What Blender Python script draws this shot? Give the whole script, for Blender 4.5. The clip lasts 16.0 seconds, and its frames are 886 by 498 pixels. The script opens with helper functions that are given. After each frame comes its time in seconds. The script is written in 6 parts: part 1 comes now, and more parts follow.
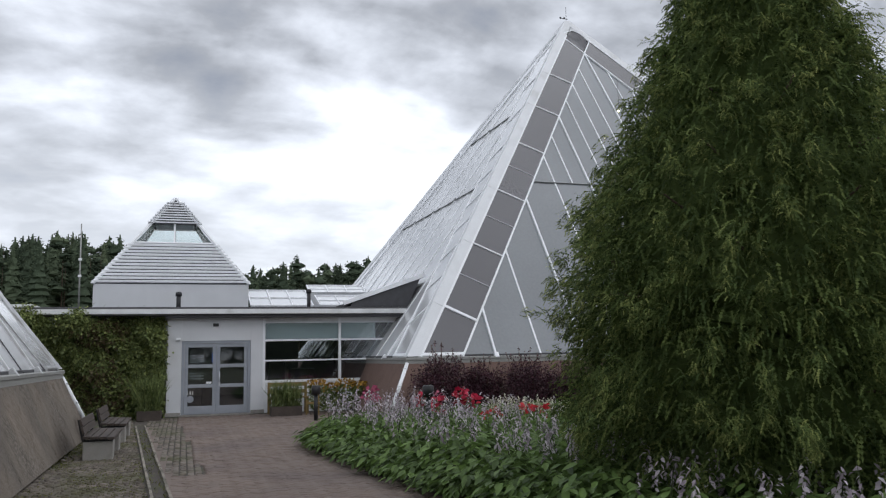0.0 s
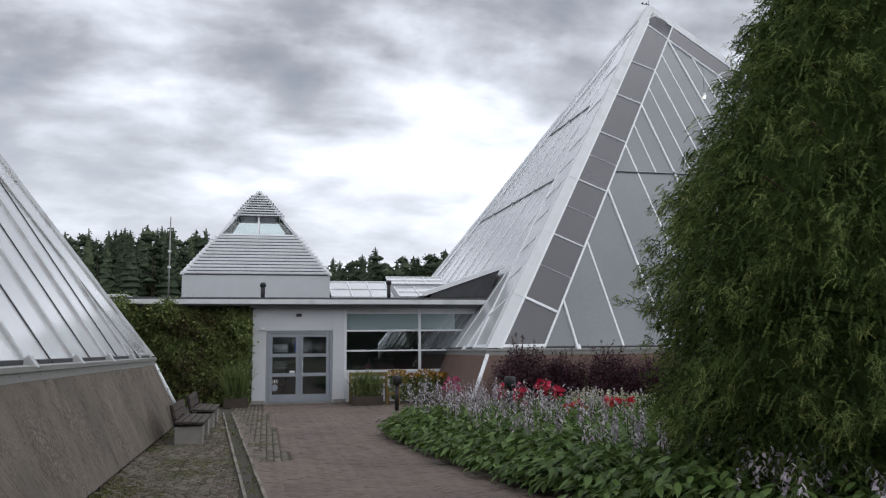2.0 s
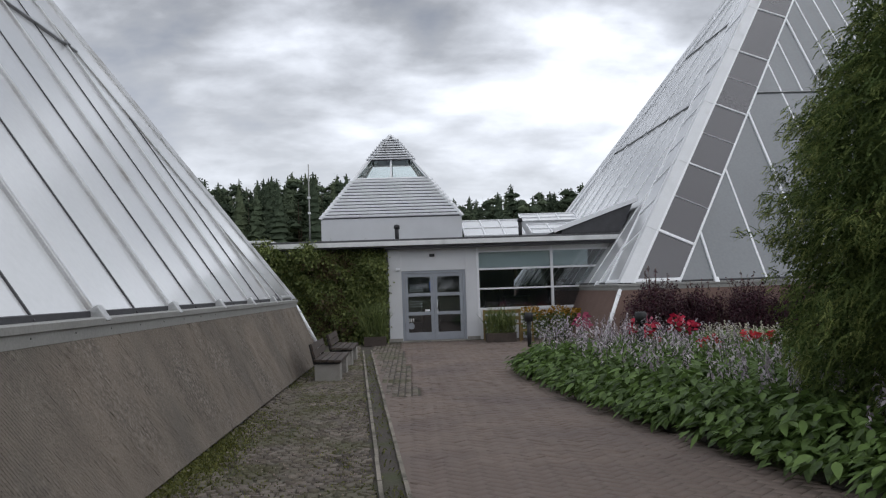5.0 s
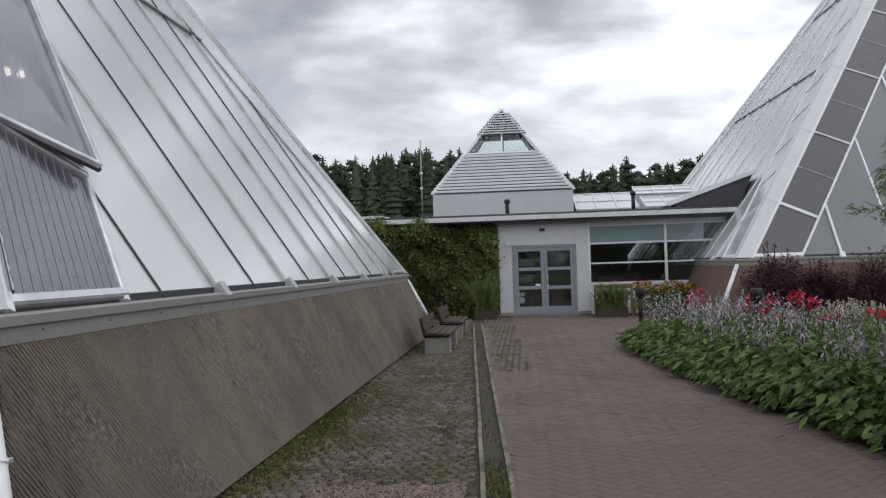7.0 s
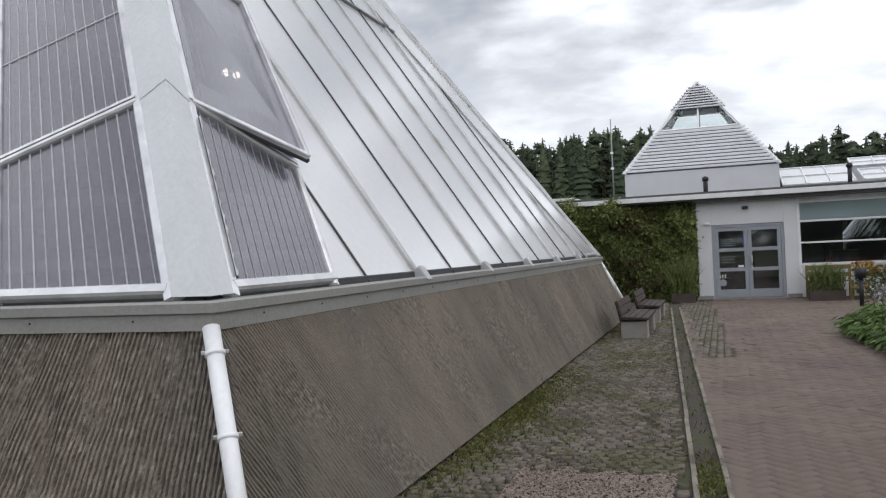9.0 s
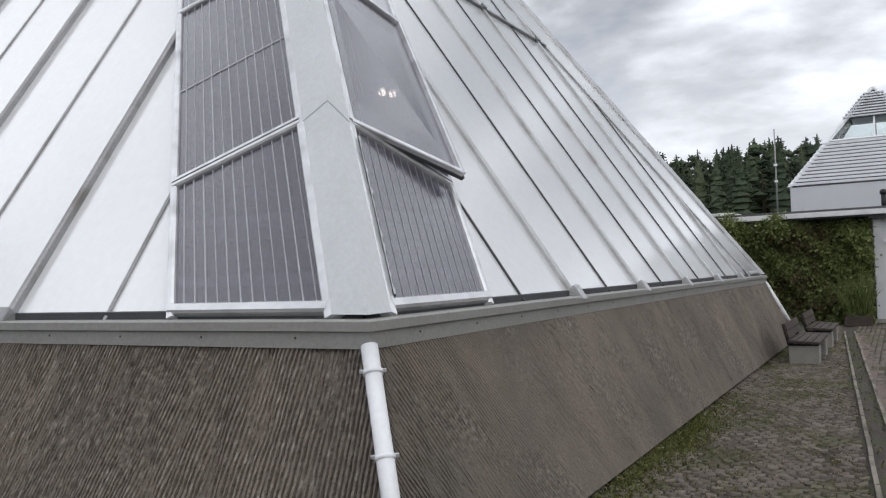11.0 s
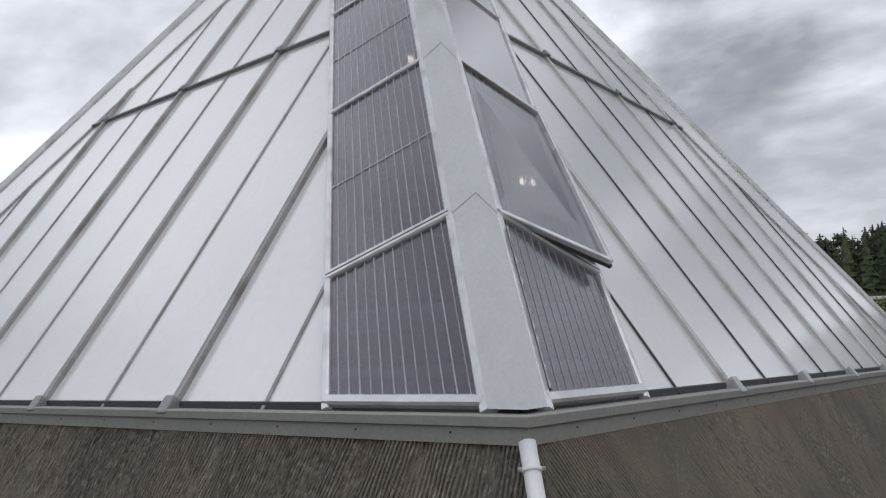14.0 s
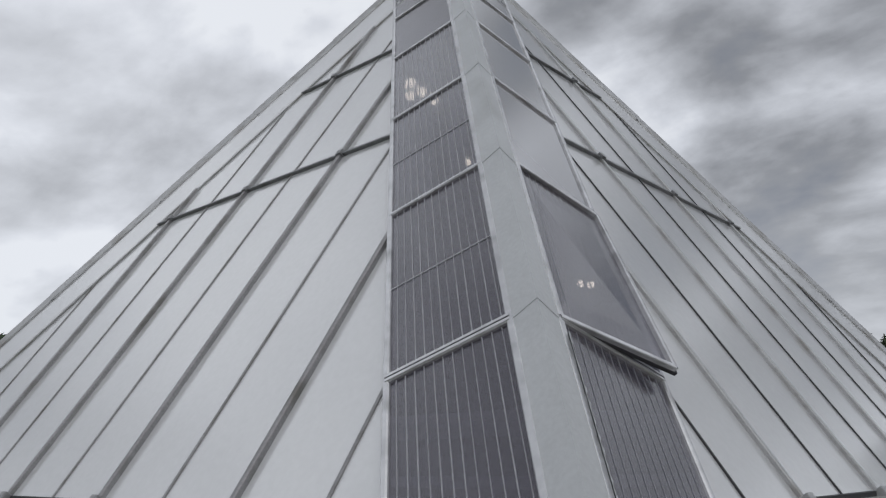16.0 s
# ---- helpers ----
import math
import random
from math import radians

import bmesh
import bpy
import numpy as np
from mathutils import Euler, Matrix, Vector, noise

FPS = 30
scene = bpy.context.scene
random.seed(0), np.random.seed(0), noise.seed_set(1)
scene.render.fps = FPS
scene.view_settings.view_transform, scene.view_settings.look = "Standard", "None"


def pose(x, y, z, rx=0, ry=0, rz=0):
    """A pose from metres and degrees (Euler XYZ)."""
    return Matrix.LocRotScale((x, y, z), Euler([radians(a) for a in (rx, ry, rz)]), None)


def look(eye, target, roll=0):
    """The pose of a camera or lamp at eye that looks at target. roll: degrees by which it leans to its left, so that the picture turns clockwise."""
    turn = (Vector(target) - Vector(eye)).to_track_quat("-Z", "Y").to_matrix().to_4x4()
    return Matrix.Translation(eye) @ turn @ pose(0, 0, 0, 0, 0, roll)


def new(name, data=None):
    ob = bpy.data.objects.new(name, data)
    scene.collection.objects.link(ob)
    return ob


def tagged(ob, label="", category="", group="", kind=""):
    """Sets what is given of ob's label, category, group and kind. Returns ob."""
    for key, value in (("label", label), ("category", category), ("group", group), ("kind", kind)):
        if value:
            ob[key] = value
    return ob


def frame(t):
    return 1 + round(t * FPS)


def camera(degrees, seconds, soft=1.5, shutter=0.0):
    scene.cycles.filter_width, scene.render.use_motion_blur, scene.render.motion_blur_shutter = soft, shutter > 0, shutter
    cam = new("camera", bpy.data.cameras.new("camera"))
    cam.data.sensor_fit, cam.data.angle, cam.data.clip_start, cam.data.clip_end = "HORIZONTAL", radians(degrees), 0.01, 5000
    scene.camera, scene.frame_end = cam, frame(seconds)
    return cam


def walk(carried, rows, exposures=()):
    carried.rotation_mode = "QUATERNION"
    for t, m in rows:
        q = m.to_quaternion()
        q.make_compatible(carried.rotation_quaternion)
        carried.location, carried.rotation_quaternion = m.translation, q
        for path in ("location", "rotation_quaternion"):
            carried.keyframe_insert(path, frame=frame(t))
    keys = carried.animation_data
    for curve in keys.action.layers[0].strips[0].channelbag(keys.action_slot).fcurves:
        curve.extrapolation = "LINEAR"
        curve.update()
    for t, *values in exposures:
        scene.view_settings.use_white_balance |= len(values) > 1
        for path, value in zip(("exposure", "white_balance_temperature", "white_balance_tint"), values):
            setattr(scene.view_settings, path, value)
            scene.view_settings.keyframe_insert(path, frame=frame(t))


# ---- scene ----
# ---- camera ----
cam = camera(57.5, 16.0, soft=1.2)
walk(cam, [
    (0.0, pose(-0.080, -0.063, 1.605, 97.44, 1.16, -17.65)),
    (0.5, pose(-0.097, -0.040, 1.593, 97.31, 1.14, -16.26)),
    (1.0, pose(-0.129, -0.013, 1.575, 97.44, 1.03, -14.90)),
    (1.5, pose(-0.157, 0.029, 1.561, 97.24, 0.77, -13.73)),
    (2.0, pose(-0.138, 0.092, 1.561, 97.04, 0.58, -12.26)),
    (2.5, pose(-0.093, 0.147, 1.564, 96.64, 0.56, -10.58)),
    (3.0, pose(-0.044, 0.189, 1.564, 96.19, 0.59, -8.87)),
    (3.5, pose(-0.002, 0.201, 1.559, 95.95, 0.82, -7.55)),
    (6.0, pose(0.232, -0.074, 1.610, 91.19, 1.92, 1.93)),
    (6.5, pose(0.260, -0.094, 1.620, 91.14, 1.58, 3.89)),
    (7.0, pose(0.260, -0.127, 1.625, 91.13, 1.82, 5.82)),
    (7.5, pose(0.231, -0.158, 1.633, 90.63, 1.92, 9.14)),
    (8.0, pose(0.232, -0.099, 1.638, 90.10, 1.58, 12.33)),
    (8.5, pose(0.202, -0.038, 1.637, 90.21, 1.77, 15.38)),
    (9.0, pose(0.157, -0.036, 1.624, 90.47, 2.63, 19.13)),
    (9.5, pose(0.135, -0.018, 1.629, 90.45, 2.00, 22.83)),
    (12.0, pose(-0.042, 0.089, 1.669, 93.85, 2.39, 32.34)),
    (12.5, pose(-0.094, 0.100, 1.658, 95.14, 1.99, 33.82)),
    (13.0, pose(-0.113, 0.085, 1.674, 95.79, 1.84, 35.47)),
    (13.5, pose(-0.112, 0.046, 1.700, 96.68, 1.54, 36.92)),
    (14.0, pose(-0.100, -0.005, 1.712, 98.16, 1.73, 38.48)),
    (14.5, pose(-0.098, -0.032, 1.728, 99.24, 1.23, 39.81)),
    (15.0, pose(-0.111, -0.058, 1.733, 100.96, 0.99, 40.82)),
    (15.5, pose(-0.134, -0.063, 1.748, 103.17, 0.83, 41.33)),
    (16.0, pose(-0.163, -0.059, 1.786, 104.93, 0.53, 41.80)),
], exposures=[(0.0, 0.17, 6300, 10), (3.5, 0.04, 6330, 10), (6.5, 0.02, 6420, 10), (8.5, 0.30, 6500, 10), (9.7, 0.36, 6500, 10), (12.0, 0.10, 6480, 10), (13.5, -0.10, 6450, 10), (14.5, -0.26, 6450, 10), (16.0, -0.54, 6450, 10)])

# ---- world and light ----
world = bpy.data.worlds.new("overcast_sky")
scene.world = world
world.use_nodes = True
wn, wl = world.node_tree.nodes, world.node_tree.links
wn.clear()
SUN_EL, SUN_AZ = radians(50), radians(128)


def wnode(kind, **values):
    n = wn.new(kind)
    for k, v in values.items():
        n.inputs[k].default_value = v
    return n


sky = wn.new("ShaderNodeTexSky")
sky.sky_type = "NISHITA"
sky.sun_disc = False
sky.sun_elevation, sky.sun_rotation = SUN_EL, SUN_AZ
sky_bg = wnode("ShaderNodeBackground", Strength=0.1)
wl.new(sky.outputs[0], sky_bg.inputs[0])
coord = wn.new("ShaderNodeTexCoord")
sep = wn.new("ShaderNodeSeparateXYZ")
wl.new(coord.outputs["Generated"], sep.inputs[0])
# the cloud deck is a flat layer: direction divided by its height
lift = wn.new("ShaderNodeMath"); lift.operation = "MAXIMUM"; lift.inputs[1].default_value = 0.0
wl.new(sep.outputs["Z"], lift.inputs[0])
lift2 = wn.new("ShaderNodeMath"); lift2.operation = "ADD"; lift2.inputs[1].default_value = 0.32
wl.new(lift.outputs[0], lift2.inputs[0])
over = wn.new("ShaderNodeVectorMath"); over.operation = "DIVIDE"
comb = wn.new("ShaderNodeCombineXYZ")
for i in range(3):
    wl.new(lift2.outputs[0], comb.inputs[i])
wl.new(coord.outputs["Generated"], over.inputs[0])
wl.new(comb.outputs[0], over.inputs[1])
mapp = wn.new("ShaderNodeMapping")
mapp.inputs["Scale"].default_value = (1.0, 1.0, 0.0)
mapp.inputs["Location"].default_value = (7.3, 2.4, 0.0)
wl.new(over.outputs[0], mapp.inputs[0])
big = wnode("ShaderNodeTexNoise", Scale=1.8, Detail=12.0, Roughness=0.52, Distortion=0.15)
wl.new(mapp.outputs[0], big.inputs["Vector"])
# rolls along the deck: the same layer, stretched across the wind
roll_map = wn.new("ShaderNodeMapping")
roll_map.inputs["Scale"].default_value = (1.0, 1.5, 0.0)
roll_map.inputs["Rotation"].default_value = (0, 0, radians(-12))
wl.new(over.outputs[0], roll_map.inputs[0])
rolls = wnode("ShaderNodeTexNoise", Scale=5.0, Detail=8.0, Roughness=0.5, Distortion=0.2)
wl.new(roll_map.outputs[0], rolls.inputs["Vector"])
both = wn.new("ShaderNodeMix"); both.data_type = "FLOAT"
both.inputs[0].default_value = 0.28
wl.new(big.outputs["Fac"], both.inputs[2])
wl.new(rolls.outputs["Fac"], both.inputs[3])
ramp = wn.new("ShaderNodeValToRGB")
cr = ramp.color_ramp
cr.elements[0].position, cr.elements[0].color = 0.365, (0.22, 0.237, 0.275, 1)
cr.elements[1].position, cr.elements[1].color = 0.60, (0.87, 0.895, 0.94, 1)
for pos, grey in ((0.42, 0.31), (0.475, 0.46), (0.52, 0.60), (0.56, 0.74)):
    e = cr.elements.new(pos)
    e.color = (grey * 0.965, grey, grey * 1.075, 1)
# the deck is thicker low in the north-west, thinner overhead, to the west and to the north-east
depth = both.outputs[0]
for toward, lo, hi, amount in (((-0.24, 0.896, 0.375), 0.88, 0.99, -0.048), ((-0.45, 0.62, 0.64), 0.90, 0.99, 0.085), ((0.356, 0.881, 0.309), 0.92, 0.99, 0.035), ((-0.85, 0.42, 0.30), 0.88, 0.98, 0.05)):
    dot = wn.new("ShaderNodeVectorMath"); dot.operation = "DOT_PRODUCT"
    dot.inputs[1].default_value = toward
    wl.new(coord.outputs["Generated"], dot.inputs[0])
    fade = wn.new("ShaderNodeMapRange"); fade.interpolation_type = "SMOOTHSTEP"
    fade.inputs["From Min"].default_value, fade.inputs["From Max"].default_value = lo, hi
    fade.inputs["To Max"].default_value = amount
    wl.new(dot.outputs["Value"], fade.inputs[0])
    plus = wn.new("ShaderNodeMath"); plus.operation = "ADD"
    wl.new(depth, plus.inputs[0])
    wl.new(fade.outputs[0], plus.inputs[1])
    depth = plus.outputs[0]
wl.new(depth, ramp.inputs[0])
# thinner, brighter cloud low over the horizon
hz = wn.new("ShaderNodeMapRange")
hz.inputs["From Min"].default_value, hz.inputs["From Max"].default_value = 0.02, 0.34
hz.inputs["To Min"].default_value, hz.inputs["To Max"].default_value = 0.62, 0.0
wl.new(sep.outputs["Z"], hz.inputs[0])
mixc = wn.new("ShaderNodeMix"); mixc.data_type = "RGBA"
mixc.inputs[7].default_value = (0.80, 0.825, 0.87, 1)
wl.new(hz.outputs[0], mixc.inputs[0])
wl.new(ramp.outputs[0], mixc.inputs[6])
# the cloud thins towards the west
glow_dir = wn.new("ShaderNodeVectorMath"); glow_dir.operation = "DOT_PRODUCT"
glow_dir.inputs[1].default_value = (-0.92, 0.10, 0.38)
wl.new(coord.outputs["Generated"], glow_dir.inputs[0])
thin = wn.new("ShaderNodeMapRange")
thin.inputs["From Min"].default_value, thin.inputs["From Max"].default_value = 0.72, 0.98
thin.inputs["To Min"].default_value, thin.inputs["To Max"].default_value = 0.0, 0.3
wl.new(glow_dir.outputs["Value"], thin.inputs[0])
mixw = wn.new("ShaderNodeMix"); mixw.data_type = "RGBA"
mixw.inputs[7].default_value = (1.0, 1.03, 1.09, 1)
wl.new(thin.outputs[0], mixw.inputs[0])
wl.new(mixc.outputs[2], mixw.inputs[6])
cloud_bg = wnode("ShaderNodeBackground", Strength=1.35)
wl.new(mixw.outputs[2], cloud_bg.inputs[0])
mixs = wnode("ShaderNodeMixShader", Fac=0.94)
wl.new(sky_bg.outputs[0], mixs.inputs[1])
wl.new(cloud_bg.outputs[0], mixs.inputs[2])
wout = wn.new("ShaderNodeOutputWorld")
wl.new(mixs.outputs[0], wout.inputs[0])

sun = new("sun", bpy.data.lights.new("sun", "SUN"))
sun.data.energy, sun.data.angle, sun.data.color = 0.85, radians(85), (1.0, 0.975, 0.94)
sun.matrix_world = look((0, 0, 60), (-math.sin(SUN_AZ), -math.cos(SUN_AZ), 60 - math.tan(SUN_EL)))
scene.view_settings.exposure = 0.0


# ---- materials ----
def material(name, base, rough=0.6, metal=0.0, vary=0.12, scale=6.0, bump=0.0, bump_scale=60.0,
             spots=None, spot_scale=1.5, spot_edge=(0.5, 0.62), island=0.0, each=0.0, coat=0.0, stretch=(1, 1, 1), spec=0.5):
    """Principled with two scales of variation: broad stains and fine grain with relief."""
    m = bpy.data.materials.new(name)
    m.use_nodes = True
    nt = m.node_tree
    n, l = nt.nodes, nt.links
    p = n["Principled BSDF"]
    p.inputs["Roughness"].default_value, p.inputs["Metallic"].default_value = rough, metal
    p.inputs["Coat Weight"].default_value = coat
    p.inputs["Specular IOR Level"].default_value = spec
    tc = n.new("ShaderNodeTexCoord")
    mp = n.new("ShaderNodeMapping")
    mp.inputs["Scale"].default_value = stretch
    l.new(tc.outputs["Object"], mp.inputs[0])
    a = n.new("ShaderNodeTexNoise")
    a.inputs["Scale"].default_value, a.inputs["Detail"].default_value = scale, 5.0
    b = n.new("ShaderNodeTexNoise")
    b.inputs["Scale"].default_value, b.inputs["Detail"].default_value = bump_scale, 3.0
    l.new(mp.outputs[0], a.inputs[0])
    l.new(mp.outputs[0], b.inputs[0])
    add = n.new("ShaderNodeMath"); add.operation = "ADD"
    l.new(a.outputs["Fac"], add.inputs[0])
    l.new(b.outputs["Fac"], add.inputs[1])
    val = add.outputs[0]
    if island or each:
        src = n.new("ShaderNodeNewGeometry").outputs["Random Per Island"] if island else n.new("ShaderNodeObjectInfo").outputs["Random"]
        k = n.new("ShaderNodeMath"); k.operation = "MULTIPLY_ADD"
        k.inputs[1].default_value, k.inputs[2].default_value = (island or each), -(island or each) / 2
        l.new(src, k.inputs[0])
        s = n.new("ShaderNodeMath"); s.operation = "ADD"
        l.new(val, s.inputs[0]); l.new(k.outputs[0], s.inputs[1])
        val = s.outputs[0]
    r = n.new("ShaderNodeMapRange")
    r.inputs["From Min"].default_value, r.inputs["From Max"].default_value = 0.6, 1.4
    r.inputs["To Min"].default_value, r.inputs["To Max"].default_value = 1 - vary * 1.6, 1 + vary * 1.6
    r.clamp = False
    l.new(val, r.inputs[0])
    mul = n.new("ShaderNodeVectorMath"); mul.operation = "MULTIPLY"
    mul.inputs[0].default_value = base
    l.new(r.outputs[0], mul.inputs[1])
    col = mul.outputs[0]
    if spots:
        sp = n.new("ShaderNodeTexNoise")
        sp.inputs["Scale"].default_value, sp.inputs["Detail"].default_value = spot_scale, 6.0
        l.new(mp.outputs[0], sp.inputs[0])
        e2 = n.new("ShaderNodeMapRange")
        e2.inputs["From Min"].default_value, e2.inputs["From Max"].default_value = spot_edge
        l.new(sp.outputs["Fac"], e2.inputs[0])
        mx = n.new("ShaderNodeMix"); mx.data_type = "RGBA"
        l.new(e2.outputs[0], mx.inputs[0])
        l.new(col, mx.inputs[6])
        mx.inputs[7].default_value = (*spots, 1)
        col = mx.outputs[2]
    l.new(col, p.inputs["Base Color"])
    if bump:
        bp = n.new("ShaderNodeBump")
        bp.inputs["Strength"].default_value, bp.inputs["Distance"].default_value = bump, 0.02
        l.new(b.outputs["Fac"], bp.inputs["Height"])
        l.new(bp.outputs[0], p.inputs["Normal"])
    return m


def leaf_material(name, base, light, rough=0.5, through_light=0.35, spec=0.3):
    m = material(name, base, rough, vary=0.25, scale=3.0, bump_scale=30, island=0.8, spec=spec)
    nt = m.node_tree
    n, l = nt.nodes, nt.links
    p = n["Principled BSDF"]
    geo = n.new("ShaderNodeNewGeometry")
    mx = n.new("ShaderNodeMix"); mx.data_type = "RGBA"
    old = p.inputs["Base Color"].links[0].from_socket
    l.new(old, mx.inputs[6])
    mx.inputs[7].default_value = (*light, 1)
    pw = n.new("ShaderNodeMath"); pw.operation = "POWER"; pw.inputs[1].default_value = 2.5
    l.new(geo.outputs["Random Per Island"], pw.inputs[0])
    l.new(pw.outputs[0], mx.inputs[0])
    l.new(mx.outputs[2], p.inputs["Base Color"])
    tr = n.new("ShaderNodeBsdfTranslucent")
    l.new(mx.outputs[2], tr.inputs[0])
    sh = n.new("ShaderNodeMixShader"); sh.inputs[0].default_value = through_light
    l.new(p.outputs[0], sh.inputs[1]); l.new(tr.outputs[0], sh.inputs[2])
    l.new(sh.outputs[0], n["Material Output"].inputs[0])
    return m


def sheet_material(name, base, rough, clear, glow=0.3, vary=0.05, gloss=0.04, tint=(0.8, 0.82, 0.84), rim=0.9):
    """Greenhouse glazing: a glossy, partly milky, partly clear sheet."""
    m = material(name, base, rough, vary=vary, scale=0.5, bump_scale=14, spots=None, each=0.35)
    nt = m.node_tree
    n, l = nt.nodes, nt.links
    p = n["Principled BSDF"]
    p.inputs["IOR"].default_value = 1.5
    tl = n.new("ShaderNodeBsdfTranslucent"); tl.inputs[0].default_value = (*tint, 1)
    a = n.new("ShaderNodeMixShader"); a.inputs[0].default_value = glow
    l.new(p.outputs[0], a.inputs[1]); l.new(tl.outputs[0], a.inputs[2])
    tp = n.new("ShaderNodeBsdfTransparent"); tp.inputs[0].default_value = (*tint, 1)
    b = n.new("ShaderNodeMixShader"); b.inputs[0].default_value = clear
    l.new(a.outputs[0], b.inputs[1]); l.new(tp.outputs[0], b.inputs[2])
    gl = n.new("ShaderNodeBsdfGlossy"); gl.inputs["Roughness"].default_value = rough
    lw = n.new("ShaderNodeLayerWeight"); lw.inputs[0].default_value = 0.5
    pw = n.new("ShaderNodeMath"); pw.operation = "POWER"; pw.inputs[1].default_value = 3.5
    l.new(lw.outputs["Facing"], pw.inputs[0])
    ml = n.new("ShaderNodeMath"); ml.operation = "MULTIPLY_ADD"; ml.inputs[1].default_value, ml.inputs[2].default_value = rim, gloss
    l.new(pw.outputs[0], ml.inputs[0])
    c = n.new("ShaderNodeMixShader")
    l.new(ml.outputs[0], c.inputs[0])
    l.new(b.outputs[0], c.inputs[1]); l.new(gl.outputs[0], c.inputs[2])
    l.new(c.outputs[0], n["Material Output"].inputs[0])
    return m


def emitter(name, col, strength):
    m = bpy.data.materials.new(name)
    m.use_nodes = True
    n = m.node_tree.nodes
    em = n.new("ShaderNodeEmission")
    em.inputs[0].default_value, em.inputs[1].default_value = (*col, 1), strength
    m.node_tree.links.new(em.outputs[0], n["Material Output"].inputs[0])
    return m


M_PANE = sheet_material("milky_sheet", (0.84, 0.853, 0.865), 0.17, 0.03, 0.08, vary=0.03, gloss=0.24, rim=0.5)
M_CLEAR = sheet_material("clear_glass", (0.05, 0.06, 0.06), 0.03, 0.97, 0.0, tint=(0.95, 0.98, 0.98))
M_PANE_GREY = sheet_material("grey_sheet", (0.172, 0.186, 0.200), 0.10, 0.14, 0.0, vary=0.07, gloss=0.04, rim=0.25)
M_STRIP = sheet_material("clear_ribbed_sheet", (0.085, 0.082, 0.092), 0.14, 0.18, 0.0, vary=0.02, gloss=0.03, tint=(0.62, 0.62, 0.67), rim=0.25)
M_STRIP_NEAR = sheet_material("lilac_ribbed_sheet", (0.14, 0.132, 0.163), 0.15, 0.48, 0.0, vary=0.02, gloss=0.06, tint=(0.68, 0.67, 0.75))
# two paler copies of the ribbed sheet, with bright sky reflection in their colour
M_STRIP_SHEEN_MID = sheet_material("half_sheen_ribbed_sheet", (0.60, 0.60, 0.63), 0.12, 0.20, 0.3, vary=0.03, gloss=0.22, tint=(0.76, 0.76, 0.80))
M_STRIP_SHEEN = sheet_material("sky_sheen_ribbed_sheet", (0.86, 0.87, 0.90), 0.08, 0.05, 0.2, vary=0.02, gloss=0.36, tint=(0.8, 0.8, 0.84))
M_RIB_FAINT = sheet_material("faint_sheet_rib", (0.36, 0.36, 0.40), 0.3, 0.45, 0.3)
M_RIB = sheet_material("sheet_rib", (0.62, 0.62, 0.66), 0.3, 0.12, 0.3)
M_ALU = material("aluminium_bar", (0.55, 0.56, 0.58), 0.32, 0.75, 0.1, 4, 0.1, 40, spots=(0.32, 0.32, 0.33), spot_scale=2.2, spot_edge=(0.58, 0.75))
M_WHITE = material("white_paint", (0.76, 0.77, 0.79), 0.45, 0, 0.05, 2, 0.05, 30, spots=(0.55, 0.55, 0.54), spot_scale=1.6, spot_edge=(0.6, 0.8))
M_CAP = material("ridge_cap_paint", (0.56, 0.58, 0.595), 0.42, 0, 0.06, 1.2, 0.05, 25, spots=(0.44, 0.455, 0.46), spot_scale=0.9, spot_edge=(0.55, 0.75))
M_CAP_WHITE = material("weathered_white_cap", (0.62, 0.63, 0.645), 0.45, 0, 0.06, 1.5, 0.05, 30, spots=(0.48, 0.485, 0.485), spot_scale=1.1, spot_edge=(0.55, 0.75))
M_FRAME = material("bright_frame", (0.70, 0.705, 0.72), 0.27, 0.6, 0.10, 3, 0.25, 14, spots=(0.42, 0.42, 0.43), spot_scale=3.5, spot_edge=(0.52, 0.72))
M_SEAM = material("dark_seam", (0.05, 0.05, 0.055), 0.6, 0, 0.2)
M_GUTTER = material("gutter_paint", (0.285, 0.283, 0.268), 0.5, 0.1, 0.1, 3, 0.1, 40, spots=(0.25, 0.25, 0.24), spot_scale=3, spot_edge=(0.58, 0.75))


